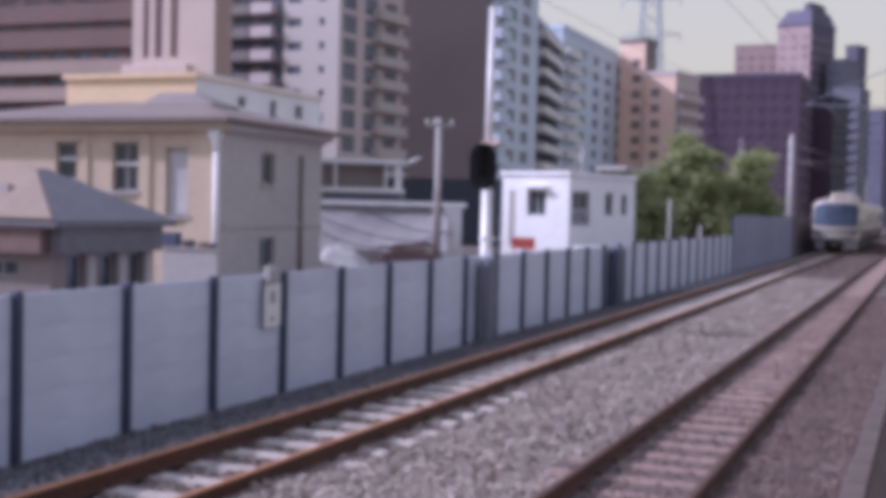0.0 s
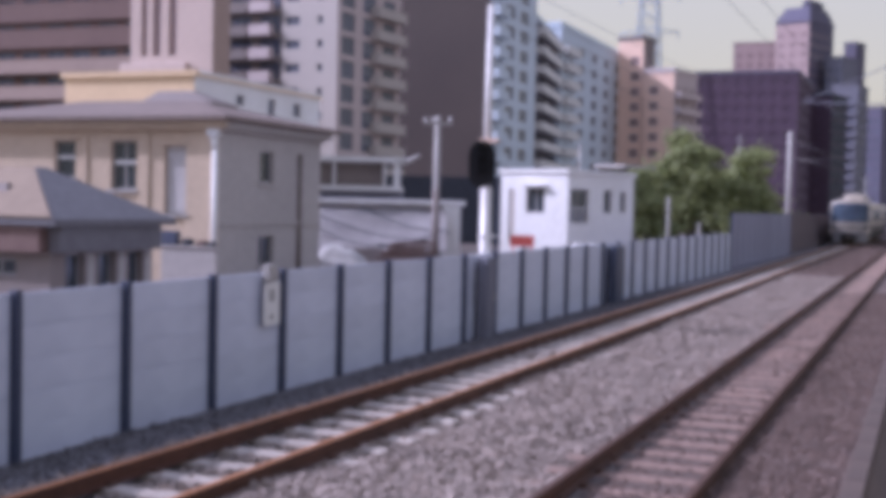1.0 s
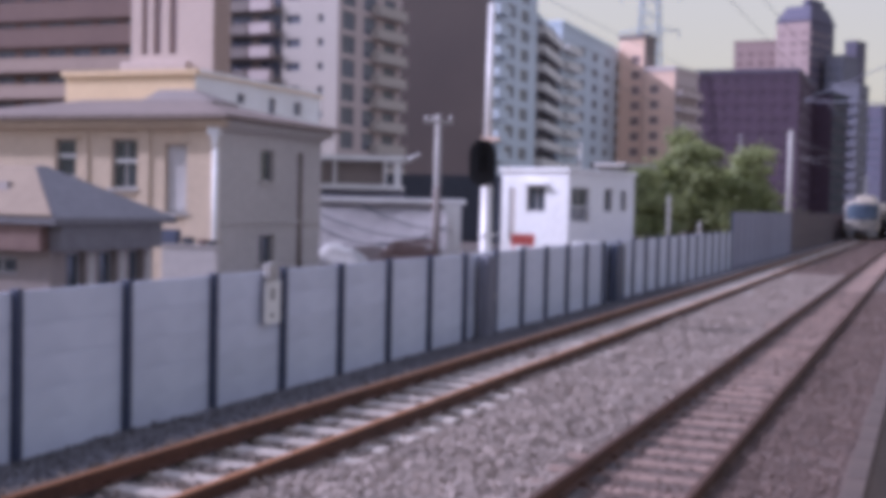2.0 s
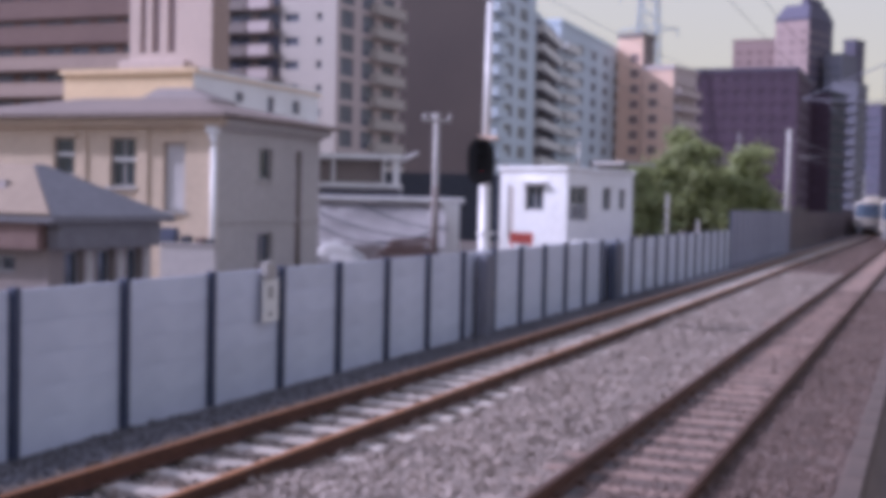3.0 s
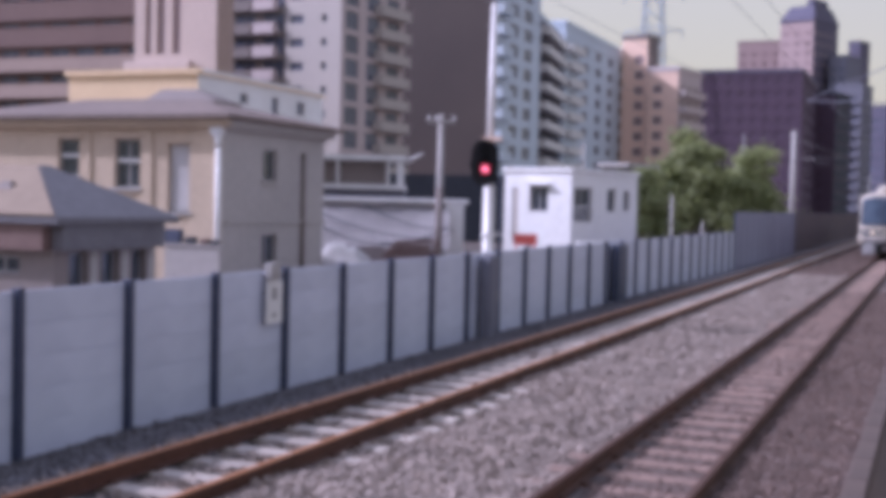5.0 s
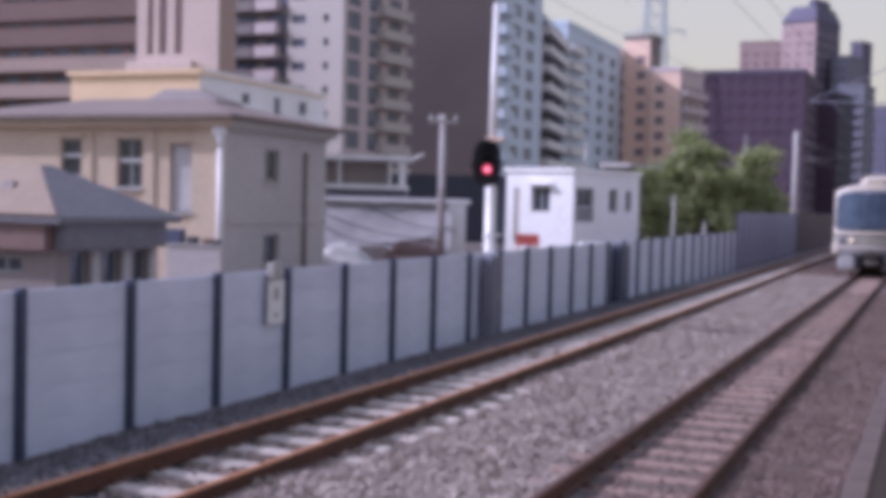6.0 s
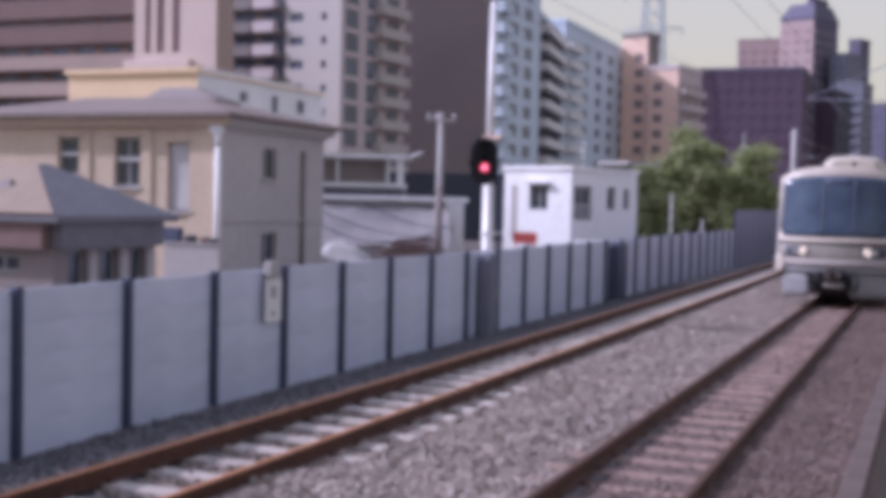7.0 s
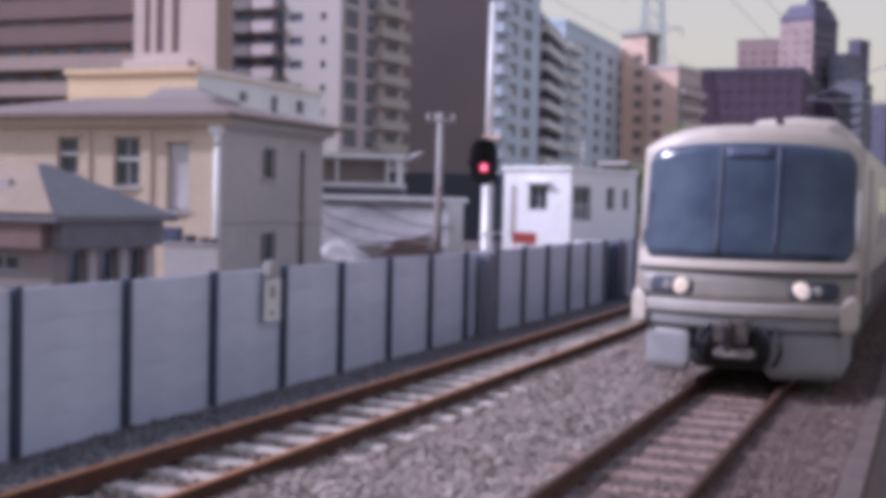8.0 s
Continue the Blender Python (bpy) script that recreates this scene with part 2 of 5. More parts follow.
def sheet(name, x0, x1, y0, y1, nx, ny, mats, label, drop=0.0):
    bm = bmesh.new()
    rows = []
    for j in range(ny + 1):
        y = y0 + (y1 - y0) * (j / ny) ** 1.7
        rows.append([bm.verts.new((x0 + (x1 - x0) * i / nx, y, bed_height(x0 + (x1 - x0) * i / nx, y) - drop)) for i in range(nx + 1)])
    for j in range(ny):
        for i in range(nx):
            bm.faces.new((rows[j][i], rows[j][i + 1], rows[j + 1][i + 1], rows[j + 1][i])).smooth = True
    edge = [e for e in bm.edges if e.is_boundary]
    low = bmesh.ops.extrude_edge_only(bm, edges=edge)["geom"]
    for v in low:
        if isinstance(v, bmesh.types.BMVert):
            v.co.z = -0.52
    return solid(name, bm, mats, label, "trackbed", kind="structure")


sheet("fence_path", -8.28, -7.02, -6, 420, 10, 220, "cess", "dusty gravel strip along the foot of the fence, toned blue for its shade")
sheet("trackbed", -7.02, -2.72, -6, 420, 36, 220, "bed", "grey stone ballast bed under the rails")
sheet("trackside_path", -2.72, 3.5, -6, 420, 48, 200, "dust", "brown trodden gravel beside the track")


def stones(count, x0, x1, y0, y1, small, large, material="stone", name="ballast", label="loose angular grey ballast stones between the rails", seed=4):
    """Loose ballast: many small uneven blocks in one mesh."""
    rng = np.random.default_rng(seed)
    base = np.array([(x, y, z) for x in (-1, 1) for y in (-1, 1) for z in (-1, 1)], float)
    quads = np.array(((0, 1, 3, 2), (4, 6, 7, 5), (0, 4, 5, 1), (2, 3, 7, 6), (0, 2, 6, 4), (1, 5, 7, 3)))
    xs = rng.uniform(x0, x1, count)
    ys = y0 + (y1 - y0) * rng.uniform(0, 1, count) ** 1.5
    keep = np.ones(count, bool)
    for c in (-5.99, -2.34):
        for r in (c - 0.533, c + 0.533):
            keep &= np.abs(xs - r) > 0.09
        inside = np.abs(xs - c) < 0.62
        keep &= ~(inside & (rng.uniform(0, 1, count) < (0.75 if name == "ballast" else 0.72)))
    xs, ys = xs[keep], ys[keep]
    n = len(xs)
    zs = np.array([bed_height(a, b) for a, b in zip(xs, ys)])
    size = rng.uniform(small, large, (n, 1, 1)) * rng.uniform(0.6, 1.2, (n, 1, 3))
    v = base[None] * size * rng.uniform(0.55, 1.1, (n, 8, 3))
    a = rng.uniform(0, 6.28, n)
    c, s = np.cos(a)[:, None], np.sin(a)[:, None]
    tilt = rng.normal(0, 0.5, (n, 1))
    v = np.stack([v[..., 0] * c - v[..., 1] * s, v[..., 0] * s + v[..., 1] * c, v[..., 2] + v[..., 0] * tilt], -1)
    v += np.stack([xs, ys, zs + 0.012], -1)[:, None]
    f = (quads[None] + 8 * np.arange(n)[:, None, None]).reshape(-1, 4)
    me = bpy.data.meshes.new(name)
    me.from_pydata(v.reshape(-1, 3).tolist(), [], f.tolist())
    me.materials.append(M[material])
    tagged(new(name, me), label, name, kind="stuff")


stones(78000, -7.08, -2.95, 7.0, 52, 0.017, 0.038)
stones(14000, -7.0, -2.95, 50, 130, 0.03, 0.06, "grit", name="ballast", label="loose ballast stones further along the line", seed=14)
stones(9000, -8.2, -7.0, 7.0, 40, 0.014, 0.032, "cess", "gravel", "gravel scattered along the foot of the fence, toned blue for its shade", 6)
stones(26000, -3.1, -0.7, 7.0, 40, 0.008, 0.021, "grit", "grit", "brown grit strewn between and beside the rails", 9)


# ---- tracks ----
def rail_profile():
    half = [(0.0, -0.153), (0.0635, -0.153), (0.0635, -0.142), (0.012, -0.125), (0.008, -0.05), (0.032, -0.04), (0.0325, -0.008), (0.024, 0.0), (0.0, 0.0)]
    return half + [(-x, z) for x, z in half[-2:0:-1]]


def track(cx, sleeper_mat, head, label):
    root = thing("railway_track", label, "railway track", pose(cx, 0, 0), group="parallel tracks")
    for side in (-0.566, 0.566):
        bm = bmesh.new()
        loops = [[bm.verts.new((side + x, y, z)) for x, z in rail_profile()] for y in (-6, 420)]
        n = len(loops[0])
        for i in range(n):
            f = bm.faces.new((loops[0][i], loops[0][(i + 1) % n], loops[1][(i + 1) % n], loops[1][i]))
            top = sum(v.co.z for v in f.verts) / 4 > -0.006
            f.material_index = 1 if top else 0
        part("rail", bm, ["rail", head], root, "rust-brown steel rail with a worn head")
    bm = bmesh.new()
    box(bm, -1.0, -0.11, -0.30, 1.0, 0.11, -0.158)
    soften(bm, 0.018, 1)
    me = mesh("sleeper", bm, sleeper_mat)
    bm = bmesh.new()
    box(bm, -0.03, -0.06, -0.158, 0.03, 0.06, -0.118)
    soften(bm, 0.008, 1)
    clip = mesh("fastening", bm, "rail")
    rng = random.Random(int(-cx * 100))
    for k in range(230):
        y = -5.9 + 0.63 * k
        sl = part("sleeper", me, None, root, "", pose(rng.uniform(-0.03, 0.03), y + rng.uniform(-0.02, 0.02), rng.uniform(-0.01, 0.006), 0, 0, rng.uniform(-1, 1)))
        if y < 26:
            for side in (-0.566, 0.566):
                for s in (-0.075, 0.075):
                    part("fastening", clip, None, sl, "", pose(side + s, 0, 0))
    return root


track(-5.99, "sleeper", "railhead", "railway track with rusty rails on pale concrete sleepers")
track(-2.34, "wood", "dullhead", "railway track with brown rails on weathered sleepers")

kerb = thing("kerb", "low dusty concrete kerb along the trackside path", "kerb", kind="structure")
bm = bmesh.new()
box(bm, -0.04, -0.49, -0.4, 0.15, 0.49, 0.0)
soften(bm, 0.012, 1)
kerb_me = mesh("kerbstone", bm, "kerb")
for k in range(68):
    part("kerbstone", kerb_me, None, kerb, "", pose(-0.62, -5 + k * 1.0, -0.06))


# ---- fence ----
def fence():
    root = thing("fence", "blue-grey steel panel fence with dark posts along the track", "fence", pose(-8.3, 0, 0))
    bm = bmesh.new()
    box(bm, -0.05, -0.05, -0.5, 0.05, 0.05, 1.4)
    soften(bm, 0.008, 1)
    post = mesh("post", bm, "post")
    bm = bmesh.new()
    # one lapped sheet of a bay
    vs = [bm.verts.new((x, -0.83, z)) for x, z in ((0.0, 0.0), (0.006, 0.006), (0.006, 0.332), (0.0, 0.335), (-0.02, 0.335), (-0.02, 0.0))]
    ws = [bm.verts.new(v.co + Vector((0, 1.66, 0))) for v in vs]
    bm.faces.new(vs[::-1])
    bm.faces.new(ws)
    for i in range(6):
        bm.faces.new((vs[i], vs[(i + 1) % 6], ws[(i + 1) % 6], ws[i]))
    plank = mesh("plank", bm, "panel")
    bm = bmesh.new()
    box(bm, -0.06, -0.875, -0.5, 0.02, 0.875, -0.31)
    plinth = mesh("plinth", bm, "conc")
    for k in range(-4, 26):
        y = 9.45 + 1.757 * k
        part("post", post, None, root, "", pose(0, y, 0))
        for i in range(5):
            part("plank", plank, None, root, "", pose(-0.03, y + 0.8785, -0.31 + 0.336 * i))
        part("plinth", plinth, None, root, "", pose(-0.01, y + 0.8785, 0))
    part("post", post, None, root, "", pose(0, 9.45 + 1.757 * 26 - 0.12, 0))
    # the taller stretch further on
    tall = thing("tall_fence", "taller grey ribbed sheet fence further along the track", "fence", pose(-8.3, 55.0, 0))
    bm = bmesh.new()
    line = []
    for i in range(8):
        x = 0.014 * (i % 2)
        line += [(x, i * 0.225 + 0.02), (x, (i + 1) * 0.225 - 0.02)]
    front = [[bm.verts.new((x, y, z)) for x, y in line] for z in (-0.5, 2.25)]
    back = [[bm.verts.new((x - 0.015, y, z)) for x, y in line] for z in (-0.5, 2.25)]
    for i in range(15):
        for g in (front, back):
            bm.faces.new((g[0][i], g[0][i + 1], g[1][i + 1], g[1][i]))
        bm.faces.new((front[1][i], front[1][i + 1], back[1][i + 1], back[1][i]))
    panel = mesh("panel", bm, "ribbed")
    bm = bmesh.new()
    box(bm, -0.05, -0.04, -0.5, 0.045, 0.04, 2.27)
    post2 = mesh("post", bm, "post")
    for k in range(13):
        part("panel", panel, None, tall, "", pose(0, 0.02 + 1.84 * k, 0))
        part("post", post2, None, tall, "", pose(0, 1.84 * k - 0.02, 0))
    brown = thing("brown_fence", "weathered brown sheet fence beyond the grey one", "fence", pose(-8.3, 79.0, 0))
    worn = panel.copy()
    worn.materials[0] = M["rusty"]
    for k in range(70):
        part("panel", worn, None, brown, "", pose(0, 0.02 + 1.84 * k, 0))
        part("post", post2, None, brown, "", pose(0, 1.84 * k - 0.02, 0))


fence()


# ---- buildings ----
def facade(bm, o, ud, width, z0, z1, openings, depth=0.18, mi=0):
    """One outer wall face, with reveals round its openings (u0, u1, za, zb); seen from outside, ud points right."""
    o, ud = Vector(o), Vector(ud)
    n = ud.cross(Vector((0, 0, 1)))
    us = sorted({0.0, width, *[a for q in openings for a in q[:2]]})
    zs = sorted({z0, z1, *[a for q in openings for a in q[2:]]})
    pt = lambda u, z, d=0.0: bm.verts.new(Vector((o.x, o.y, 0)) + ud * u + Vector((0, 0, z)) - n * d)
    for i in range(len(us) - 1):
        for j in range(len(zs) - 1):
            u, z = (us[i] + us[i + 1]) / 2, (zs[j] + zs[j + 1]) / 2
            if not any(a < u < b and c < z < e for a, b, c, e in openings):
                bm.faces.new([pt(us[i], zs[j]), pt(us[i + 1], zs[j]), pt(us[i + 1], zs[j + 1]), pt(us[i], zs[j + 1])]).material_index = mi
    for a, b, c, e in openings:
        ring = [(a, c), (b, c), (b, e), (a, e)]
        for k in range(4):
            (u0, y0), (u1, y1) = ring[k], ring[(k + 1) % 4]
            bm.faces.new([pt(u0, y0), pt(u1, y1), pt(u1, y1, depth), pt(u0, y0, depth)]).material_index = mi


WINDOWS = {}


def window_mesh(w, h, frame_mat="sash", pane_mat="glass"):
    """Frame bars, a middle bar and a pane, one mesh; origin at the lower left corner of the opening."""
    key = (round(w, 2), round(h, 2), frame_mat, pane_mat)
    if key not in WINDOWS:
        bm = bmesh.new()
        t = min(0.07, w * 0.09)
        box(bm, 0, 0.02, 0, w, 0.08, t)
        box(bm, 0, 0.02, h - t, w, 0.08, h)
        box(bm, 0, 0.02, t, t, 0.08, h - t)
        box(bm, w - t, 0.02, t, w, 0.08, h - t)
        if w > 0.9:
            box(bm, w / 2 - t / 2, 0.02, t, w / 2 + t / 2, 0.08, h - t)
        fr = mesh("window", bm, frame_mat)
        bm = bmesh.new()
        box(bm, t / 2, 0.045, t / 2, w - t / 2, 0.055, h - t / 2)
        WINDOWS[key] = fr, mesh("pane", bm, pane_mat)
    return WINDOWS[key]


def put_window(parent, o, ud, u, z, w, h, depth=0.18, frame_mat="sash", pane_mat="glass"):
    """A window in an opening: its outside looks along the wall's normal."""
    ud = Vector(ud)
    n = ud.cross(Vector((0, 0, 1)))
    m = Matrix((( ud.x, -n.x, 0, 0), (ud.y, -n.y, 0, 0), (0, 0, 1, 0), (0, 0, 0, 1)))
    at = Vector((o[0], o[1], z)) + ud * u - n * (depth - 0.06)
    fr, pane = window_mesh(w, h, frame_mat, pane_mat)
    win = part("window", fr, None, parent, "", Matrix.Translation(at) @ m)
    part("pane", pane, None, win)
    return win


def rows_of(width, first, step, w, z0, storey, floors, sill, h):
    return [(first + i * step, first + i * step + w, z0 + k * storey + sill, z0 + k * storey + sill + h)
            for k in range(floors) for i in range(int((width - first - w) / step) + 1)]


def block(name, label, corner, phi, wl, wr, top, mats, left=(), right=(), balconies=(), parapet=0.6, slab=0.25, group="", frame_mat="sash", pane_mat="glass_blue"):
    """A flat-roofed building. Its near corner is at corner; one wall goes off to the left, one to the right by phi.
    left, right: openings on the two seen walls; balconies: (side, u0, u1, z, deep, high, material)."""
    p = radians(phi)
    b, a = Vector((-math.sin(p), math.cos(p), 0)), Vector((-math.cos(p), -math.sin(p), 0))
    root = thing(name, label, "building", pose(corner[0], corner[1], 0), group=group)
    bm = bmesh.new()
    far = a * wl
    facade(bm, far, -a, wl, -0.5, top, left)
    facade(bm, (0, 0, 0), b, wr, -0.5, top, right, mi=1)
    facade(bm, b * wr, a, wl, -0.5, top, ())
    facade(bm, far + b * wr, -b, wr, -0.5, top, ())
    part("wall", bm, [mats[0], mats[1]], root)
    bm = bmesh.new()
    m = Matrix(((-a.x, b.x, 0, far.x), (-a.y, b.y, 0, far.y), (0, 0, 1, 0), (0, 0, 0, 1)))
    e = 0.15
    box(bm, -e, -e, top - slab, wl + e, wr + e, top + 0.05, m=m)
    part("roof", bm, mats[-1] if len(mats) > 2 else mats[1], root)
    for q in ((-e, -e, wl + e, 0.15), (-e, wr - 0.15, wl + e, wr + e), (-e, 0.15, 0.15, wr - 0.15), (wl - 0.15, 0.15, wl + e, wr - 0.15)):
        bm = bmesh.new()
        box(bm, q[0], q[1], top + 0.05, q[2], q[3], top + parapet, m=m)
        part("parapet", bm, mats[3] if len(mats) > 3 and q[1] < 0 and q[3] < 1 else mats[2] if len(mats) > 2 else mats[1], root)
    for u0, u1, z0, z1 in left:
        put_window(root, far, -a, u0, z0, u1 - u0, z1 - z0, frame_mat=frame_mat, pane_mat=pane_mat)
    for u0, u1, z0, z1 in right:
        put_window(root, (0, 0, 0), b, u0, z0, u1 - u0, z1 - z0, frame_mat=frame_mat, pane_mat=pane_mat)
    shared = {}
    for side, u0, u1, z, deep, high, k in balconies:
        key = (round(u1 - u0, 2), deep, high, k)
        if key not in shared:
            w = u1 - u0
            bm = bmesh.new()
            box(bm, 0, -deep, -0.15, w, 0, 0)
            box(bm, 0, -deep, 0, w, -deep + 0.12, high)
            box(bm, 0, -deep + 0.12, 0, 0.12, 0, high)
            box(bm, w - 0.12, -deep + 0.12, 0, w, 0, high)
            box(bm, -0.03, -deep - 0.03, high, w + 0.03, -deep + 0.15, high + 0.06)
            shared[key] = mesh("balcony", bm, k)
        o, ud = (far, -a) if side == "left" else (Vector((0, 0, 0)), b)
        n = ud.cross(Vector((0, 0, 1)))
        mm = Matrix(((ud.x, -n.x, 0, 0), (ud.y, -n.y, 0, 0), (0, 0, 1, 0), (0, 0, 0, 1)))
        part("balcony", shared[key], None, root, "", Matrix.Translation(o + ud * u0 + Vector((0, 0, z)) + n * 0.003) @ mm)
    return root


def prism_roof(bm, eave, z, ridge, zr, thick=0.12):
    """A hipped roof: eave polygon at z, an inset polygon at zr, with an eave edge of that thickness."""
    n = len(eave)
    low = [bm.verts.new((x, y, z - thick)) for x, y in eave]
    mid = [bm.verts.new((x, y, z)) for x, y in eave]
    top = [bm.verts.new((x, y, zr)) for x, y in ridge]
    for i in range(n):
        j = (i + 1) % n
        bm.faces.new((low[i], low[j], mid[j], mid[i]))
        bm.faces.new((mid[i], mid[j], top[j], top[i]))
    bm.faces.new(low[::-1])
    bm.faces.new(top)


def towers():
    # brown block with deep pale galleries
    st = 2.85
    lo = rows_of(46, 1.0, 3.4, 2.4, 1.5, st, 8, 0.9, 1.5)
    block("apartment_block", "brown tiled apartment block with pale lower galleries", (-76.0, 107.4), 0, 46, 8, 24.6, ["brown", "brown"],
          left=lo, balconies=[("left", 0.5, 45.5, 1.5 + k * st, 1.4 if k < 6 else 0.4, 1.35 if k < 6 else 1.9, "gallery" if k < 6 else "brown") for k in range(1, 8)])
    # cream stair tower on a stepped base
    tower = block("stair_tower", "cream rendered tower with tall recessed strips on a stepped base", (-42.5, 65.9), 0, 6.2, 2.0, 24, ["blush", "gallery"],
                  left=[(0.8, 1.25, 11.5, 23), (1.7, 2.3, 11.5, 23), (2.9, 3.5, 11.5, 23)], parapet=0.3, pane_mat="glass_rose", frame_mat="rose")
    for grow_by, z in ((0.5, 11.0), (1.1, 10.4)):
        bm = bmesh.new()
        box(bm, -6.2 - grow_by, -grow_by, -0.5, -2.2 + grow_by, 1.8, z)
        soften(bm, 0.05, 1)
        part("base_step", bm, "blush", tower)
    # grey apartment tower and its darker wing, shade put into the wing's grey
    st, n = 2.72, 10
    block("apartment_tower", "pale grey apartment tower with a balcony bay", (-63.1, 123.4), -6, 7.6, 14.3, n * st + 1, ["greywall", "pinkish"],
          left=rows_of(7.6, 0.5, 40, 1.9, 0, st, n, 0.9, 1.0) + rows_of(7.6, 4.9, 40, 0.7, 0, st, n, 0.9, 0.9),
          right=rows_of(14.3, 0.9, 4.6, 2.8, 0, st, n, 0.2, 2.1),
          balconies=[("right", 7.2, 14.0, k * st, 1.1, 1.0, "greywall") for k in range(1, n)])
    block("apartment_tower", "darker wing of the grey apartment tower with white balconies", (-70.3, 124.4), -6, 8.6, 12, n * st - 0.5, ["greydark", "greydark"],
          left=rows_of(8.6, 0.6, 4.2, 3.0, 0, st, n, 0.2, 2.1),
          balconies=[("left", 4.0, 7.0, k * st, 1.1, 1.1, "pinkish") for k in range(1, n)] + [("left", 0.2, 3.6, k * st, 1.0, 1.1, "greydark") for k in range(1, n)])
    # dark slab with balconies on its end
    st, n = 2.76, 12
    block("apartment_tower", "dark brown slab tower with a pale balconied side", (-54.5, 150.6), 0, 13.1, 19.4, n * st + 1, ["umber", "bluewhite"],
          right=rows_of(19.4, 6.2, 6.0, 3.4, 0, st, n, 0.5, 1.7),
          balconies=[("right", 0.05, 4.4, k * st, 1.2, 1.05, "bluewhite") for k in range(1, n)])
    # pale blue tower with long balconies
    st, n = 2.78, 11
    block("apartment_tower", "pale blue apartment tower with long shadowed balconies", (-57.4, 192.6), 0, 5.6, 40, n * st + 1.6, ["bluewhite", "bluewhite"],
          left=rows_of(5.6, 0.5, 9, 4.4, 0, st, n, 0.2, 2.2),
          right=rows_of(40, 11.0, 8.5, 3.2, 0, st, n, 0.6, 1.5),
          balconies=[("left", 0.2, 5.5, k * st, 1.5, 1.0, "white") for k in range(1, n)] + [("right", 0.1, 8.0, k * st, 1.3, 1.0, "white") for k in range(1, n)])
    # dusky wall and dark panes put the shade between the balconies into colour
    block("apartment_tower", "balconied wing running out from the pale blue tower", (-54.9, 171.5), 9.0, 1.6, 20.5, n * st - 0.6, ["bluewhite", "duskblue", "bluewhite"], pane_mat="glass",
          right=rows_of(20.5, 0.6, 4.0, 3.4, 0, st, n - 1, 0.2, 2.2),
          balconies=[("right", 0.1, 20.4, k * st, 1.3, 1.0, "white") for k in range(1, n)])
    # tan pair; the taller one's side wall is coloured as shaded grey
    st = 2.9
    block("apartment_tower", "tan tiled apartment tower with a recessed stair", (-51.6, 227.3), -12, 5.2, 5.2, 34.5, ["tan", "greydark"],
          left=rows_of(5.2, 2.6, 9, 1.8, 0, st, 11, 0.6, 1.5), pane_mat="glass_rose", right=rows_of(5.2, 0.8, 4, 2.4, 0, st, 11, 0.5, 1.6))
    block("apartment_tower", "lower tan apartment tower with a banded side", (-45.1, 224.5), -12, 6.2, 11, 28, ["tan", "pinkish"],
          left=rows_of(6.2, 1.2, 9, 1.8, 0, st, 9, 0.6, 1.5), pane_mat="glass_rose", right=rows_of(11, 0.8, 3.4, 2.0, 0, st, 9, 0.5, 1.6),
          balconies=[("right", 0.3, 10.7, k * st, 1.2, 1.0, "pinkish") for k in range(1, 9)])
    # maroon block
    st = 3.2
    block("office_block", "dark maroon brick block with rows of windows", (-30.7, 300.4), 0, 24.6, 40, 35.8, ["maroon", "maroon", "duskblue"],
          left=rows_of(24.6, 1.0, 2.9, 1.7, 0, st, 11, 0.8, 1.6), right=rows_of(40, 1.5, 5.0, 2.4, 0, st, 11, 0.8, 1.6), frame_mat="maroon", pane_mat="glass_plum")
    # stepped tower: pink front; the side's shade is put into its dark wall colour
    st = 3.3
    tower = block("tower", "rose brick tower with a stepped crown, its side coloured dark for shade", (-39.7, 415.4), -20, 11.7, 18.5, 65, ["rose", "duskblue", "duskblue"],
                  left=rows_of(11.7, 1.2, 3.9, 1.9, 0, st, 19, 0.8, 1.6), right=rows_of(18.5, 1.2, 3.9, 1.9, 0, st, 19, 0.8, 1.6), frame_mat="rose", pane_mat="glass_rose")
    turn = Matrix.Rotation(radians(-20), 4, "Z")
    bm = bmesh.new()
    prism_roof(bm, [(-11.9, -0.2), (0.2, -0.2), (0.2, 18.7), (-11.9, 18.7)], 65.7, [(-9.6, 2.6), (-1.2, 2.6), (-1.2, 16.0), (-9.6, 16.0)], 70.4, 0.3)
    bm.transform(turn)
    part("crown", bm, "duskblue", tower, "dusky blue mansard roof")
    bm = bmesh.new()
    box(bm, -4.4, 3.0, 69.0, -1.3, 14.0, 73.0)
    soften(bm, 0.7, 3)
    bm.transform(turn)
    part("lift_house", bm, "duskblue", tower)
    block("tower", "pale rose flat-topped tower in the distance", (-51.9, 442.8), 0, 16.2, 14, 62, ["rose", "rose"],
          left=rows_of(16, 1.2, 3.7, 1.9, 0, st, 18, 0.8, 1.6), frame_mat="rose", pane_mat="glass_rose")
    # slate grey cluster by the line, stepping down
    block("tower", "slate grey slab tower stepping down from its neighbour", (-29.3, 419.6), -20, 6.0, 12, 53.5, ["slategrey", "slategrey"],
          left=rows_of(6.0, 0.8, 2.6, 1.6, 0, 3.0, 17, 0.6, 1.6), frame_mat="slategrey")
    block("tower", "slender slate grey tower", (-26.6, 442.2), -20, 4.2, 8, 61, ["duskblue", "duskblue"],
          left=rows_of(4.2, 0.6, 2.0, 1.2, 0, 3.0, 19, 0.6, 1.6), frame_mat="slategrey")
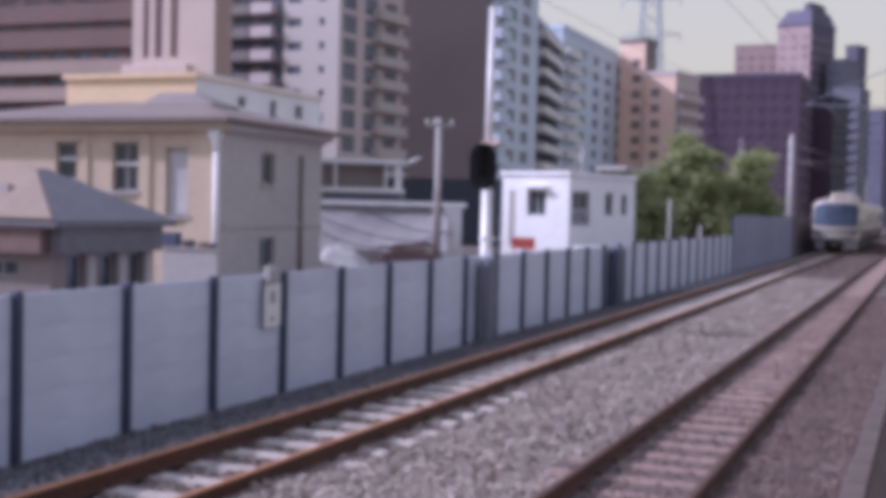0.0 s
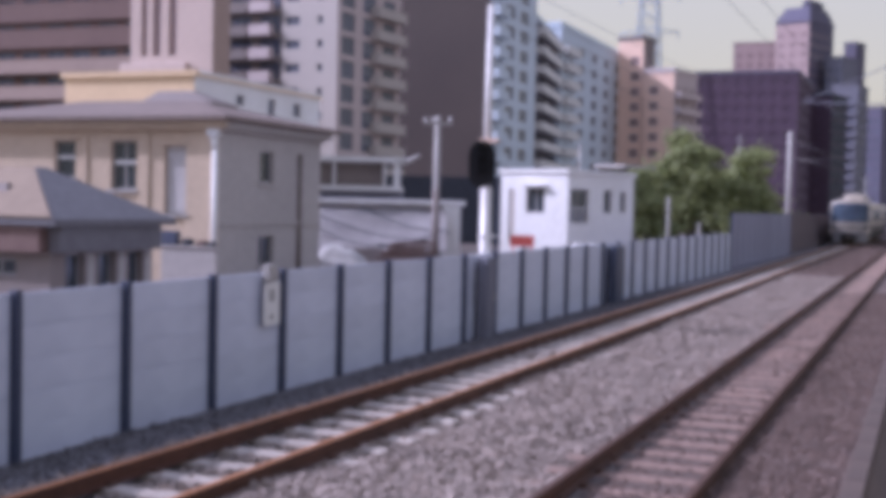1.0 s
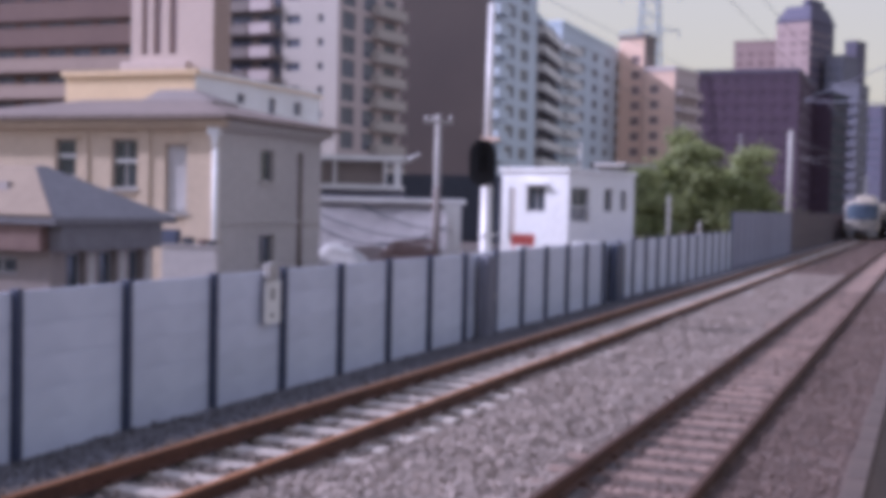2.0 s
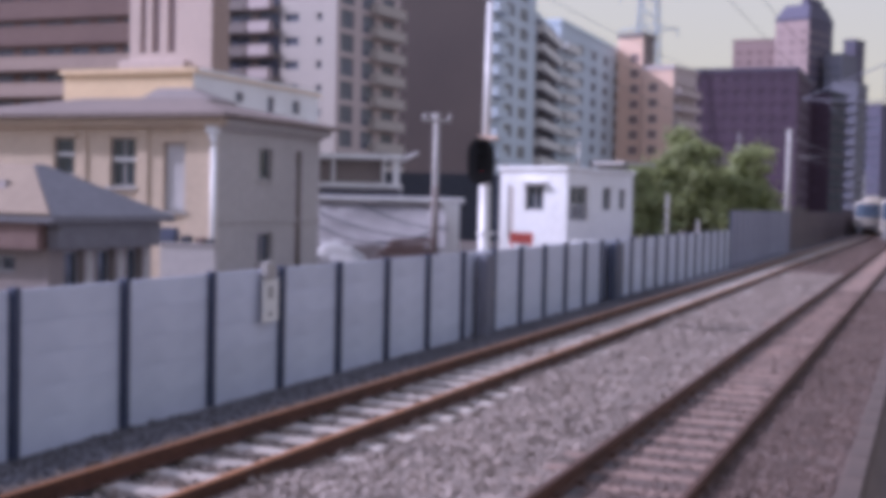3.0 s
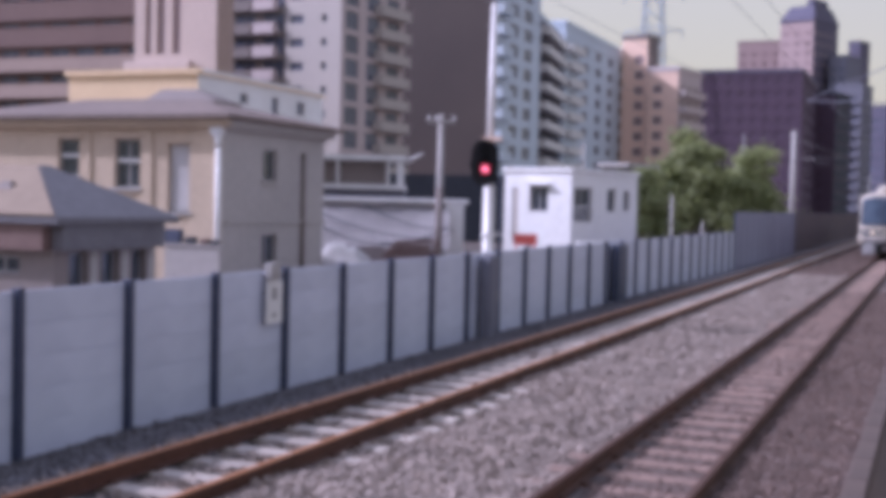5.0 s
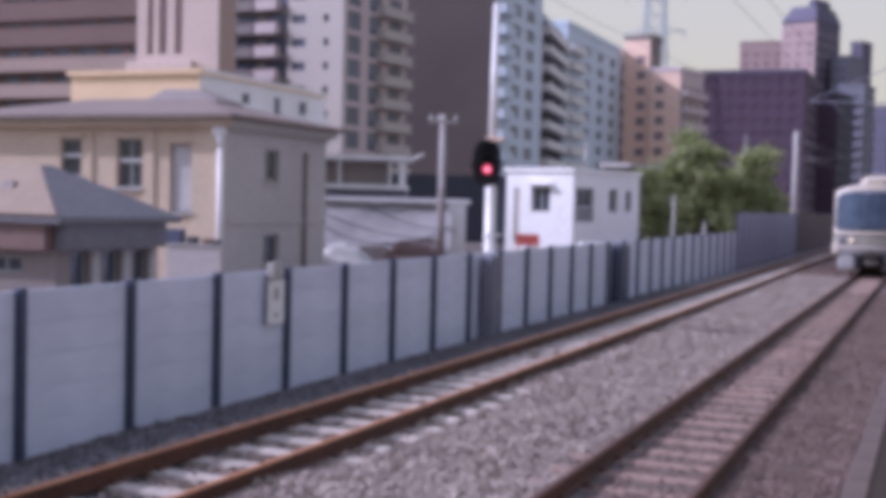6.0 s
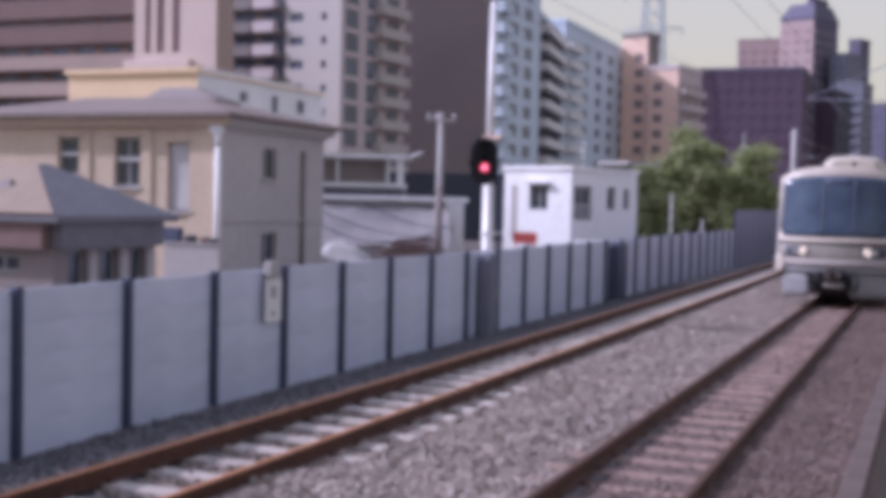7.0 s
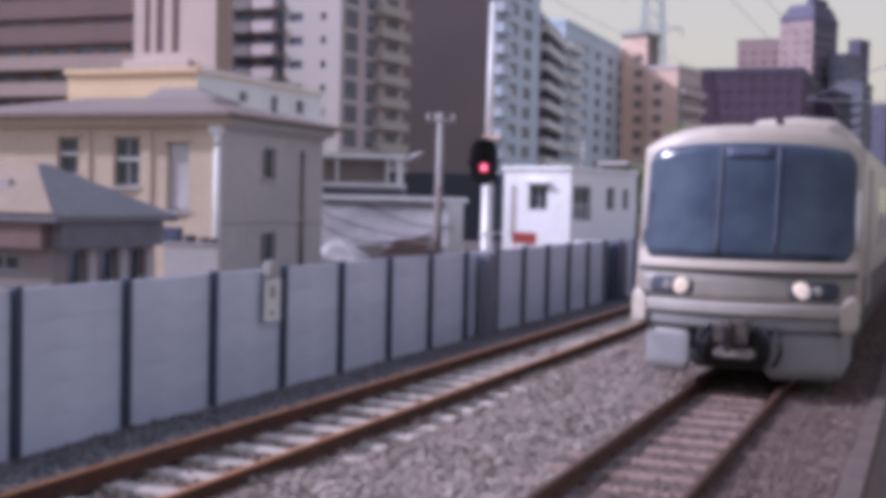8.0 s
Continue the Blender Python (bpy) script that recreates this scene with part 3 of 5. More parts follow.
    block("tower", "blue-grey apartment tower with many balconies", (-20.6, 359.5), -10, 7.0, 12, 38, ["slategrey", "slategrey"],
          left=rows_of(7.0, 0.8, 2.8, 1.9, 0, 3.0, 12, 0.6, 1.6), right=rows_of(12, 0.8, 2.8, 1.9, 0, 3.0, 12, 0.6, 1.6),
          balconies=[("left", 0.1, 6.9, k * 3.0, 0.5, 1.2, "slategrey") for k in range(1, 12)])
    block("tower", "lower blue-grey tower beside the line", (-15.8, 403.3), -20, 5.5, 12, 35.6, ["duskblue", "duskblue"],
          left=rows_of(5.5, 0.8, 2.4, 1.6, 0, 3.0, 11, 0.6, 1.6), frame_mat="slategrey")
    block("office_block", "dark plum office block beyond the maroon one", (-25.6, 334.5), -10, 11.5, 16, 33.5, ["maroon", "cladding", "cladding"],
          left=rows_of(11.5, 0.9, 3.0, 1.8, 0, 3.2, 10, 0.8, 1.5), right=rows_of(16, 1.2, 4.2, 2.0, 0, 3.2, 10, 0.8, 1.5), frame_mat="maroon", pane_mat="glass_plum")


towers()


def grow(poly, d):
    """The polygon with all its sides pushed out by d (anticlockwise order)."""
    out = []
    n = len(poly)
    for i in range(n):
        p0, p1, p2 = (Vector(poly[(i + k) % n]) for k in (-1, 0, 1))
        e0, e1 = (p1 - p0).normalized(), (p2 - p1).normalized()
        n0, n1 = Vector((e0.y, -e0.x)), Vector((e1.y, -e1.x))
        bis = (n0 + n1).normalized()
        q = p1 + bis * d / max(bis.dot(n0), 0.3)
        out.append((q.x, q.y))
    return out


def house():
    """Two storeys, its side wall along the line."""
    c = Vector((-21.0, 33.06))
    root = thing("house", "cream two-storey house with grey hipped roof", "house", pose(c.x, c.y, 0))
    wl, wr, eave = 11.0, 6.85, 4.75
    front = [(4.54, 5.41, 2.95, 4.2), (6.84, 7.86, 2.6, 4.2), (8.94, 9.83, 1.85, 4.03)]
    side = [(2.5, 3.4, 2.95, 4.0), (2.5, 3.5, 0.1, 1.15)]
    bm = bmesh.new()
    facade(bm, (-wl, 0, 0), (1, 0, 0), wl, -0.5, eave, front)
    facade(bm, (0, 0, 0), (0, 1, 0), wr, -0.5, eave, side, mi=1)
    facade(bm, (0, wr, 0), (-1, 0, 0), wl, -0.5, eave, ())
    facade(bm, (-wl, wr, 0), (0, -1, 0), wr, -0.5, eave, ())
    # warm light on the front and shade on the side are put into the colours
    part("wall", bm, ["cream", "grey_render"], root)
    for k, (a, b, z0, z1) in enumerate(front):
        w = put_window(root, (-wl, 0), (1, 0, 0), a, z0, b - a, z1 - z0)
        bm = bmesh.new()
        box(bm, -0.1, -0.22, -0.1, b - a + 0.1, 0.1, 0.0)
        part("sill", bm, "conc", w)
        if k < 2:
            bm = bmesh.new()
            box(bm, 0.03, 0.0, (z1 - z0) * 0.52, b - a - 0.03, 0.09, (z1 - z0) * 0.6)
            part("transom", bm, "white", w)
        else:
            bm = bmesh.new()
            for i in range(16):
                box(bm, 0.05, -0.01, 0.06 + i * 0.13, b - a - 0.05, 0.015, 0.17 + i * 0.13)
            tagged(part("blind", bm, "tarp", w, "lowered grey slatted blind"), kind="stuff")
        bm = bmesh.new()
        box(bm, -0.14, -0.2, z1 - z0 + 0.02, b - a + 0.14, -0.1, z1 - z0 + 0.16)
        part("lintel", bm, "cream", w)
    for a, b, z0, z1 in side:
        w = put_window(root, (0, 0), (0, 1, 0), a, z0, b - a, z1 - z0)
        bm = bmesh.new()
        box(bm, -0.1, -0.2, -0.1, b - a + 0.1, 0.1, 0.0)
        part("sill", bm, "grey_render", w)
    bm = bmesh.new()
    tube(bm, (0.06, 5.2, -0.5), (0.06, 5.2, 4.0), 0.09)
    part("vent_pipe", bm, "greydark", root, "grey-brown vertical pipe")
    bm = bmesh.new()
    prism_roof(bm, grow([(-wl, 0), (0, 0), (0, wr), (-wl, wr)], 0.55), eave + 0.22, [(-wl + 3.2, 3.2), (-3.0, 3.2), (-3.0, wr - 3.2), (-wl + 3.2, wr - 3.2)], eave + 1.05, 0.14)
    part("roof", bm, "slate", root)
    bm = bmesh.new()
    prism_roof(bm, [(-5.2, 2.9), (-2.2, 2.9), (-2.2, 4.6), (-5.2, 4.6)], eave + 0.95, [(-4.7, 3.4), (-3.4, 3.4), (-3.4, 4.1), (-4.7, 4.1)], eave + 1.4, 0.3)
    part("roof_ridge", bm, "greydark", root, "raised ridge on the roof")
    # moulded cornice on the two seen sides, lit cream in front, shaded grey beside
    bm = bmesh.new()
    box(bm, -wl - 0.3, -0.3, eave - 0.16, 0.3, -0.003, eave + 0.07)
    box(bm, -wl - 0.1, -0.1, eave - 0.26, 0.1, -0.003, eave - 0.16)
    part("cornice", bm, "cream", root)
    bm = bmesh.new()
    box(bm, 0.003, -0.002, eave - 0.16, 0.3, wr + 0.3, eave + 0.07)
    box(bm, 0.003, -0.002, eave - 0.26, 0.1, wr + 0.1, eave - 0.16)
    part("cornice", bm, "grey_render", root)
    bm = bmesh.new()
    tube(bm, (-0.08, -0.12, -0.5), (-0.08, -0.12, 3.95), 0.1)
    tube(bm, (-0.08, -0.12, 3.9), (-0.12, -0.12, 4.35), 0.1, 0.15)
    box(bm, -0.3, -0.3, 4.33, 0.08, -0.02, 4.56)
    part("downpipe", bm, "white", root, "white downpipe with a hopper head")
    for x0, x1 in ((-1.2, -0.003), (-5.3, -5.1), (-3.05, -2.65)):
        bm = bmesh.new()
        box(bm, x0, -0.06, -0.5, x1, -0.003, eave - 0.27)
        part("pilaster", bm, "cream", root)
    bm = bmesh.new()
    box(bm, 0.003, 0.2, 1.5, 0.06, wr, 1.66)
    part("string_course", bm, "grey_render", root)


house()


def annex():
    """The taller white and yellow building behind the house."""
    block("annex_building", "white flat-roofed building with a yellow front behind the house", (-31.1, 46.8), 0, 7.2, 12.0, 7.95, ["yellow", "white", "white", "yellow"],
          right=[(3.6, 4.35, 6.9, 7.4), (6.6, 7.3, 6.6, 7.45), (9.15, 10.0, 6.75, 7.45)], parapet=0.2, slab=0.04)


annex()


def low_house():
    root = thing("outbuilding", "low outbuilding with a grey hipped roof behind the fence", "outbuilding", pose(-17.2, 20.6, 0))
    wl, wr, e = 5.5, 3.55, 1.75
    op = [(0.5, 1.1, 0.2, 1.1), (1.6, 2.2, 0.2, 1.1), (2.7, 3.2, 0.2, 1.1)]
    bm = bmesh.new()
    facade(bm, (-wl, 0, 0), (1, 0, 0), wl, -0.5, e, [(3.6, 4.6, 0.6, 1.0)])
    facade(bm, (0, 0, 0), (0, 1, 0), wr, -0.5, e, op, mi=1)
    facade(bm, (0, wr, 0), (-1, 0, 0), wl, -0.5, e, ())
    facade(bm, (-wl, wr, 0), (0, -1, 0), wr, -0.5, e, ())
    part("wall", bm, ["greydark", "greydark"], root)
    for a, b, z0, z1 in op:
        w = put_window(root, (0, 0), (0, 1, 0), a, z0, b - a, z1 - z0)
        bm = bmesh.new()
        box(bm, b - a + 0.08, -0.16, -0.15, b - a + 0.32, -0.122, z1 - z0)
        part("jamb", bm, "conc", w)
    put_window(root, (-wl, 0), (1, 0, 0), 3.6, 0.6, 1.0, 0.4)
    bm = bmesh.new()
    prism_roof(bm, [(-wl - 0.4, -0.4), (0.43, -0.4), (0.43, wr + 0.4), (-wl - 0.4, wr + 0.4)], 1.85, [(-3.6, 1.6), (-1.75, 1.6), (-1.75, 1.95), (-3.6, 1.95)], 2.98, 0.14)
    part("roof", bm, "slate_dark", root)
    bm = bmesh.new()
    box(bm, 0.003, -0.05, 1.15, 0.3, wr, 1.7)
    part("fascia", bm, "slate_dark", root)
    bm = bmesh.new()
    box(bm, -wl, -0.3, 1.15, -0.05, -0.003, 1.7)
    part("fascia", bm, "brown", root)
    # rendered panel on the front slope, with a small vent
    bm = bmesh.new()
    lo, hi = (1.86, -0.4), (2.95, 1.58)
    ring = [(-wl - 0.3, *lo), (0.36, *lo), (-1.77, *hi), (-3.58, *hi)]
    up = [bm.verts.new((x, y - 0.03, z + 0.04)) for x, z, y in ring]
    dn = [bm.verts.new((x, y + 0.01, z + 0.0)) for x, z, y in ring]
    bm.faces.new(up)
    bm.faces.new(dn[::-1])
    for k in range(4):
        bm.faces.new((up[k], up[(k + 1) % 4], dn[(k + 1) % 4], dn[k]))
    part("gable_panel", bm, "ochre", root, "cream panel on the front slope")
    bm = bmesh.new()
    vs = [bm.verts.new(p) for p in ((-2.1, 0.45, 2.33), (-1.55, 0.45, 2.33), (-1.72, 0.62, 2.6), (-1.93, 0.62, 2.6), (-2.1, 0.7, 2.33), (-1.55, 0.7, 2.33), (-1.72, 0.75, 2.6), (-1.93, 0.75, 2.6))]
    for f in ((0, 1, 2, 3), (4, 7, 6, 5), (0, 4, 5, 1), (1, 5, 6, 2), (2, 6, 7, 3), (3, 7, 4, 0)):
        bm.faces.new([vs[k] for k in f])
    part("roof_vent", bm, "greydark", root)


low_house()


def cabin():
    """The white two-room cabin."""
    p = radians(-15)
    root = thing("cabin", "white flat-roofed cabin beside the line", "cabin", pose(-15.35, 53.1, 0))
    b, a = Vector((-math.sin(p), math.cos(p), 0)), Vector((-math.cos(p), -math.sin(p), 0))
    wl, wr, top = 3.65, 6.25, 4.0
    left = [(1.4, 2.4, 2.05, 3.2), (0.45, 0.8, 0.6, 3.15)]
    right = [(0.25, 1.9, 1.6, 3.2), (3.3, 4.1, 2.1, 3.2), (4.9, 5.5, 2.15, 3.15)]
    bm = bmesh.new()
    facade(bm, a * wl, -a, wl, -0.5, top, left)
    facade(bm, (0, 0, 0), b, wr, -0.5, top, right)
    facade(bm, b * wr, a, wl, -0.5, top, ())
    facade(bm, a * wl + b * wr, -b, wr, -0.5, top, ())
    part("wall", bm, "white", root)
    m = Matrix(((-a.x, b.x, 0, (a * wl).x), (-a.y, b.y, 0, (a * wl).y), (0, 0, 1, 0), (0, 0, 0, 1)))
    bm = bmesh.new()
    box(bm, -0.1, -0.1, top - 0.12, wl + 0.1, wr + 0.1, top + 0.08, m=m)
    soften(bm, 0.02, 1)
    part("roof", bm, "white", root)
    put_window(root, a * wl, -a, left[0][0], left[0][2], 1.0, 1.15)
    bm = bmesh.new()
    box(bm, 0.455, 0.06, 0.6, 0.795, 0.1, 3.15, m=m)
    part("door", bm, "greywall", root, "narrow pale grey door")
    for u0, u1, z0, z1 in right:
        put_window(root, (0, 0, 0), b, u0, z0, u1 - u0, z1 - z0)
    for k in range(7):
        bm = bmesh.new()
        u = 0.3 + k * 0.255
        box(bm, wl + 0.03, u, 1.6, wl + 0.055, u + 0.03, 2.35, m=m)
        part("grille_bar", bm, "white", root)
    for z in (1.62, 2.32):
        bm = bmesh.new()
        box(bm, wl + 0.002, 0.22, z, wl + 0.03, 1.93, z + 0.04, m=m)
        part("grille_rail", bm, "white", root)
    bm = bmesh.new()
    box(bm, 1.25, -0.35, 3.3, 2.55, 0.0, 3.38, m=m)
    part("awning", bm, "white", root)
    bm = bmesh.new()
    tube(bm, b * 2.0 + a * 0.6 + Vector((0, 0, top)), b * 2.0 + a * 0.6 + Vector((0, 0, top + 1.3)), 0.03)
    part("aerial", bm, "steelwhite", root)


cabin()


# ---- poles, signal and line-side things ----
def signal():
    root = thing("railway_signal", "black-hooded colour light signal on a pale post", "railway signal", pose(-8.62, 23.75, 0))
    bm = bmesh.new()
    tube(bm, (0, 0, -0.5), (0, 0, 2.7), 0.12, 0.115, 14)
    tube(bm, (0, 0, 2.7), (0.0, 0.05, 6.5), 0.092, 0.06, 14)
    part("post", bm, "steelwhite", root, "pale steel post")
    # head faces down the line towards the camera
    head = Matrix.Translation((0.03, -0.36, 3.18)) @ pose(0, 0, 0, 0, 0, 20)
    bm = bmesh.new()
    pts = []
    for i in range(9):
        t = math.pi * i / 8
        pts.append((0.285 * math.cos(t), 0.18 + 0.31 * math.sin(t)))
    for i in range(9):
        t = math.pi + math.pi * i / 8
        pts.append((0.285 * math.cos(t), -0.18 + 0.31 * math.sin(t)))
    fr, bk = [bm.verts.new((x, -0.02, z)) for x, z in pts], [bm.verts.new((x, 0.02, z)) for x, z in pts]
    bm.faces.new(fr)
    bm.faces.new(bk[::-1])
    for i in range(18):
        bm.faces.new((fr[i], fr[(i + 1) % 18], bk[(i + 1) % 18], bk[i]))
    box(bm, -0.16, 0.02, -0.36, 0.16, 0.2, 0.36)
    plate = part("backboard", bm, "black", root, "oval black backboard", head)
    for z in (0.29, 0.08, -0.13):
        bm = bmesh.new()
        seg = 14
        ring = []
        for y, r in ((-0.02, 0.105), (-0.15, 0.11)):
            for rr in (r, r - 0.012):
                ring.append([bm.verts.new((rr * math.cos(t), y if math.sin(t) > -0.3 else -0.06, z + rr * math.sin(t))) for t in [2 * math.pi * i / seg for i in range(seg)]])
        for q in ((0, 2), (1, 3), (2, 3)):
            for i in range(seg):
                bm.faces.new((ring[q[0]][i], ring[q[0]][(i + 1) % seg], ring[q[1]][(i + 1) % seg], ring[q[1]][i]))
        part("hood", bm, "black", plate)
        bm = bmesh.new()
        tube(bm, (0, -0.02, z), (0, -0.035, z), 0.09, 0.085, 16, 0)
        if z < -0.1:
            tube(bm, (0, -0.035, z), (0, -0.042, z), 0.045, 0.04, 12, 1)
        part("lens", bm, ["signal_red" if z < -0.1 else "black", "signal_core"], plate, "red lamp lens" if z < -0.1 else "")
    # the blade that uncovers the lamp turns about a pin beside it
    bm = bmesh.new()
    tube(bm, (0.13, -0.055, 0.0), (0.13, -0.062, 0.0), 0.1, 0.1, 20)
    box(bm, -0.02, -0.062, -0.02, 0.13, -0.055, 0.02)
    blade = part("shutter", bm, "black", root, "round black shutter blade")
    blade_pin = head @ Matrix.Translation((-0.13, 0, -0.13))
    bm = bmesh.new()
    box(bm, -0.05, -0.3, 1.66, 0.02, 0.95, 1.72)
    part("bracket", bm, "steelwhite", root)
    bm = bmesh.new()
    tube(bm, (0.2, 0.13, -0.5), (0.2, 0.13, 2.95), 0.04, 0.035, 8)
    part("conduit", bm, "steelblue", root, "dark cable pipe beside the post")
    bm = bmesh.new()
    box(bm, -0.1, -0.2, 3.64, 0.3, -0.12, 3.71)
    part("arm", bm, "tan", root, "red-brown bracket arm")
    return blade, blade_pin


def pole_thing(name, label, x, y, z1, r0, r1, material, lean=(0, 0)):
    root = thing(name, label, "pole", pose(x, y, 0))
    bm = bmesh.new()
    tube(bm, (0, 0, -0.5), (lean[0], lean[1], z1), r0, r1, 14)
    part("shaft", bm, material, root)
    return root


def poles():
    r = pole_thing("utility_pole", "weathered utility pole with a cross-arm, darker below", -18.65, 45.47, 5.9, 0.15, 0.11, "conc")
    # slightly wider tube that colours the pole's lower length darker
    bm = bmesh.new()
    tube(bm, (0, 0, -0.5), (0, 0, 2.95), 0.165, 0.15, 14)
    part("sleeve", bm, "greydark", r, "darker lower length of the pole")
    bm = bmesh.new()
    box(bm, -0.57, -0.2, 5.55, 0.57, -0.12, 5.66, m=Matrix.Rotation(radians(22), 4, "Z"))
    part("crossarm", bm, "conc", r)
    for u in (-0.5, 0.5, -0.2):
        bm = bmesh.new()
        tube(bm, (u, -0.16, 5.66), (u, -0.16, 5.85), 0.05, 0.035, 8)
        bm.transform(Matrix.Rotation(radians(22), 4, "Z"))
        part("insulator", bm, "white", r)
    for y, h, finish in ((87.7, 7.95, "conc"), (190.0, 7.95, "wire")):
        r = pole_thing("catenary_pole", "pale concrete overhead-line pole with a bracket arm", -9.4, y, h, 0.21, 0.17, finish)
        bm = bmesh.new()
        tube(bm, (0, 0, 6.0), (3.45, 0, 6.12), 0.025)
        tube(bm, (0, 0, 7.4), (3.45, 0, 6.12), 0.015)
        tube(bm, (0.8, 0, 6.03), (3.4, 0, 5.2), 0.015)
        part("bracket_arm", bm, "wire", r)


def hanging(name, label, p, q, sag, r, n=16):
    p, q = Vector(p), Vector(q)
    bm = bmesh.new()
    turn = (q - p).to_track_quat("Z", "Y").to_matrix()
    rings = []
    for i in range(n + 1):
        t = i / n
        c = p.lerp(q, t) - Vector((0, 0, sag * 4 * t * (1 - t)))
        rings.append([bm.verts.new(c + turn @ Vector((r * math.cos(k * 1.2566), r * math.sin(k * 1.2566), 0))) for k in range(5)])
    for a, b in zip(rings, rings[1:]):
        for k in range(5):
            bm.faces.new((a[k], a[(k + 1) % 5], b[(k + 1) % 5], b[k]))
    bm.faces.new(rings[0][::-1])
    bm.faces.new(rings[-1])
    solid(name, bm, "wire", label, "cable")


def pylon():
    root = thing("pylon", "distant grey lattice power pylon", "pylon", pose(-66.7, 299, 0))
    bm = bmesh.new()
    hgt, w = 78, 4.2
    def leg(sx, sy, z):
        k = 1 - 0.75 * z / hgt
        return Vector((sx * w * k, sy * w * k, z))
    for sx in (-1, 1):
        for sy in (-1, 1):
            tube(bm, leg(sx, sy, -0.5), leg(sx, sy, hgt), 0.22, 0.14, 6)
    z = 0
    while z < hgt - 4:
        for (a, b), (c, d) in (((-1, -1), (1, -1)), ((1, -1), (1, 1)), ((1, 1), (-1, 1)), ((-1, 1), (-1, -1))):
            tube(bm, leg(a, b, z), leg(c, d, z + 4), 0.09, 0.09, 5)
            tube(bm, leg(c, d, z), leg(a, b, z + 4), 0.09, 0.09, 5)
        z += 4
    part("lattice", bm, "lattice", root)
    for z in (46, 55, 64):
        bm = bmesh.new()
        for s in (-1, 1):
            tube(bm, (0, 0, z + 1.5), (s * 7.5, 0, z), 0.14, 0.1, 6)
            tube(bm, (0, 0, z - 0.5), (s * 7.5, 0, z), 0.14, 0.1, 6)
            tube(bm, (s * 7.3, 0, z), (s * 7.3, 0, z - 1.8), 0.12, 0.12, 6)
        part("crossarm", bm, "lattice", root)


BLADE, PIN = signal()
poles()
pylon()
# pole on the open side of the line, with the bracket that reaches over the near track
post = pole_thing("catenary_pole", "pale concrete overhead-line pole with a tubular bracket", 0.9, 38.0, 8.4, 0.19, 0.15, "conc")
bm = bmesh.new()
tube(bm, (-0.15, 0, 7.6), (-4.62, 0, 5.68), 0.016)
tube(bm, (-0.15, 0, 5.5), (-4.62, 0, 5.66), 0.016)
tube(bm, (-2.3, 0, 5.58), (-2.3, 0, 6.68), 0.015)
tube(bm, (-4.0, 0, 5.64), (-3.3, 0, 4.9), 0.006)
part("bracket_arm", bm, "slategrey", post)
for u in (-0.45, -0.62):
    bm = bmesh.new()
    tube(bm, (u, 0, 7.6 - 0.43 * (-u - 0.15)), (u - 0.1, 0, 7.6 - 0.43 * (-u - 0.05)), 0.11, 0.11, 10)
    part("insulator", bm, "brown", post)
for x, z in ((-5.99, 5.24), (-2.34, 4.86)):
    for y0, y1 in ((-12.0, 38.0), (38.0, 87.7), (87.7, 190.0)):
        hanging("contact_wire", "thin overhead contact wire along the track", (x, y0, z), (x, y1, z), 0.03, 0.004)
        hanging("messenger_wire", "thin overhead messenger wire along the track", (x, y0, z + 0.95), (x, y1, z + 0.95), 0.5, 0.005)
hanging("feeder_cable", "feeder cable slung between line-side poles", (-8.6, 23.8, 6.25), (-9.4, 87.7, 7.7), 1.0, 0.006)


def sign():
    root = thing("trackside_sign", "white plate with dark marks hung on the fence", "sign", pose(-8.245, 14.3, 0))
    bm = bmesh.new()
    box(bm, 0.0, -0.2, 0.66, 0.02, 0.22, 1.24)
    soften(bm, 0.006, 1)
    part("plate", bm, "white", root)
    for z, w, h in ((0.98, 0.14, 0.16), (0.74, 0.12, 0.06)):
        bm = bmesh.new()
        box(bm, 0.02, -w / 2, z, 0.024, w / 2, z + h)
        part("mark", bm, "sash", root)
    bm = bmesh.new()
    box(bm, -0.05, -0.16, 1.25, 0.07, 0.1, 1.48)
    soften(bm, 0.02, 2)
    part("box", bm, "conc", root, "small grey box on the fence top")


sign()


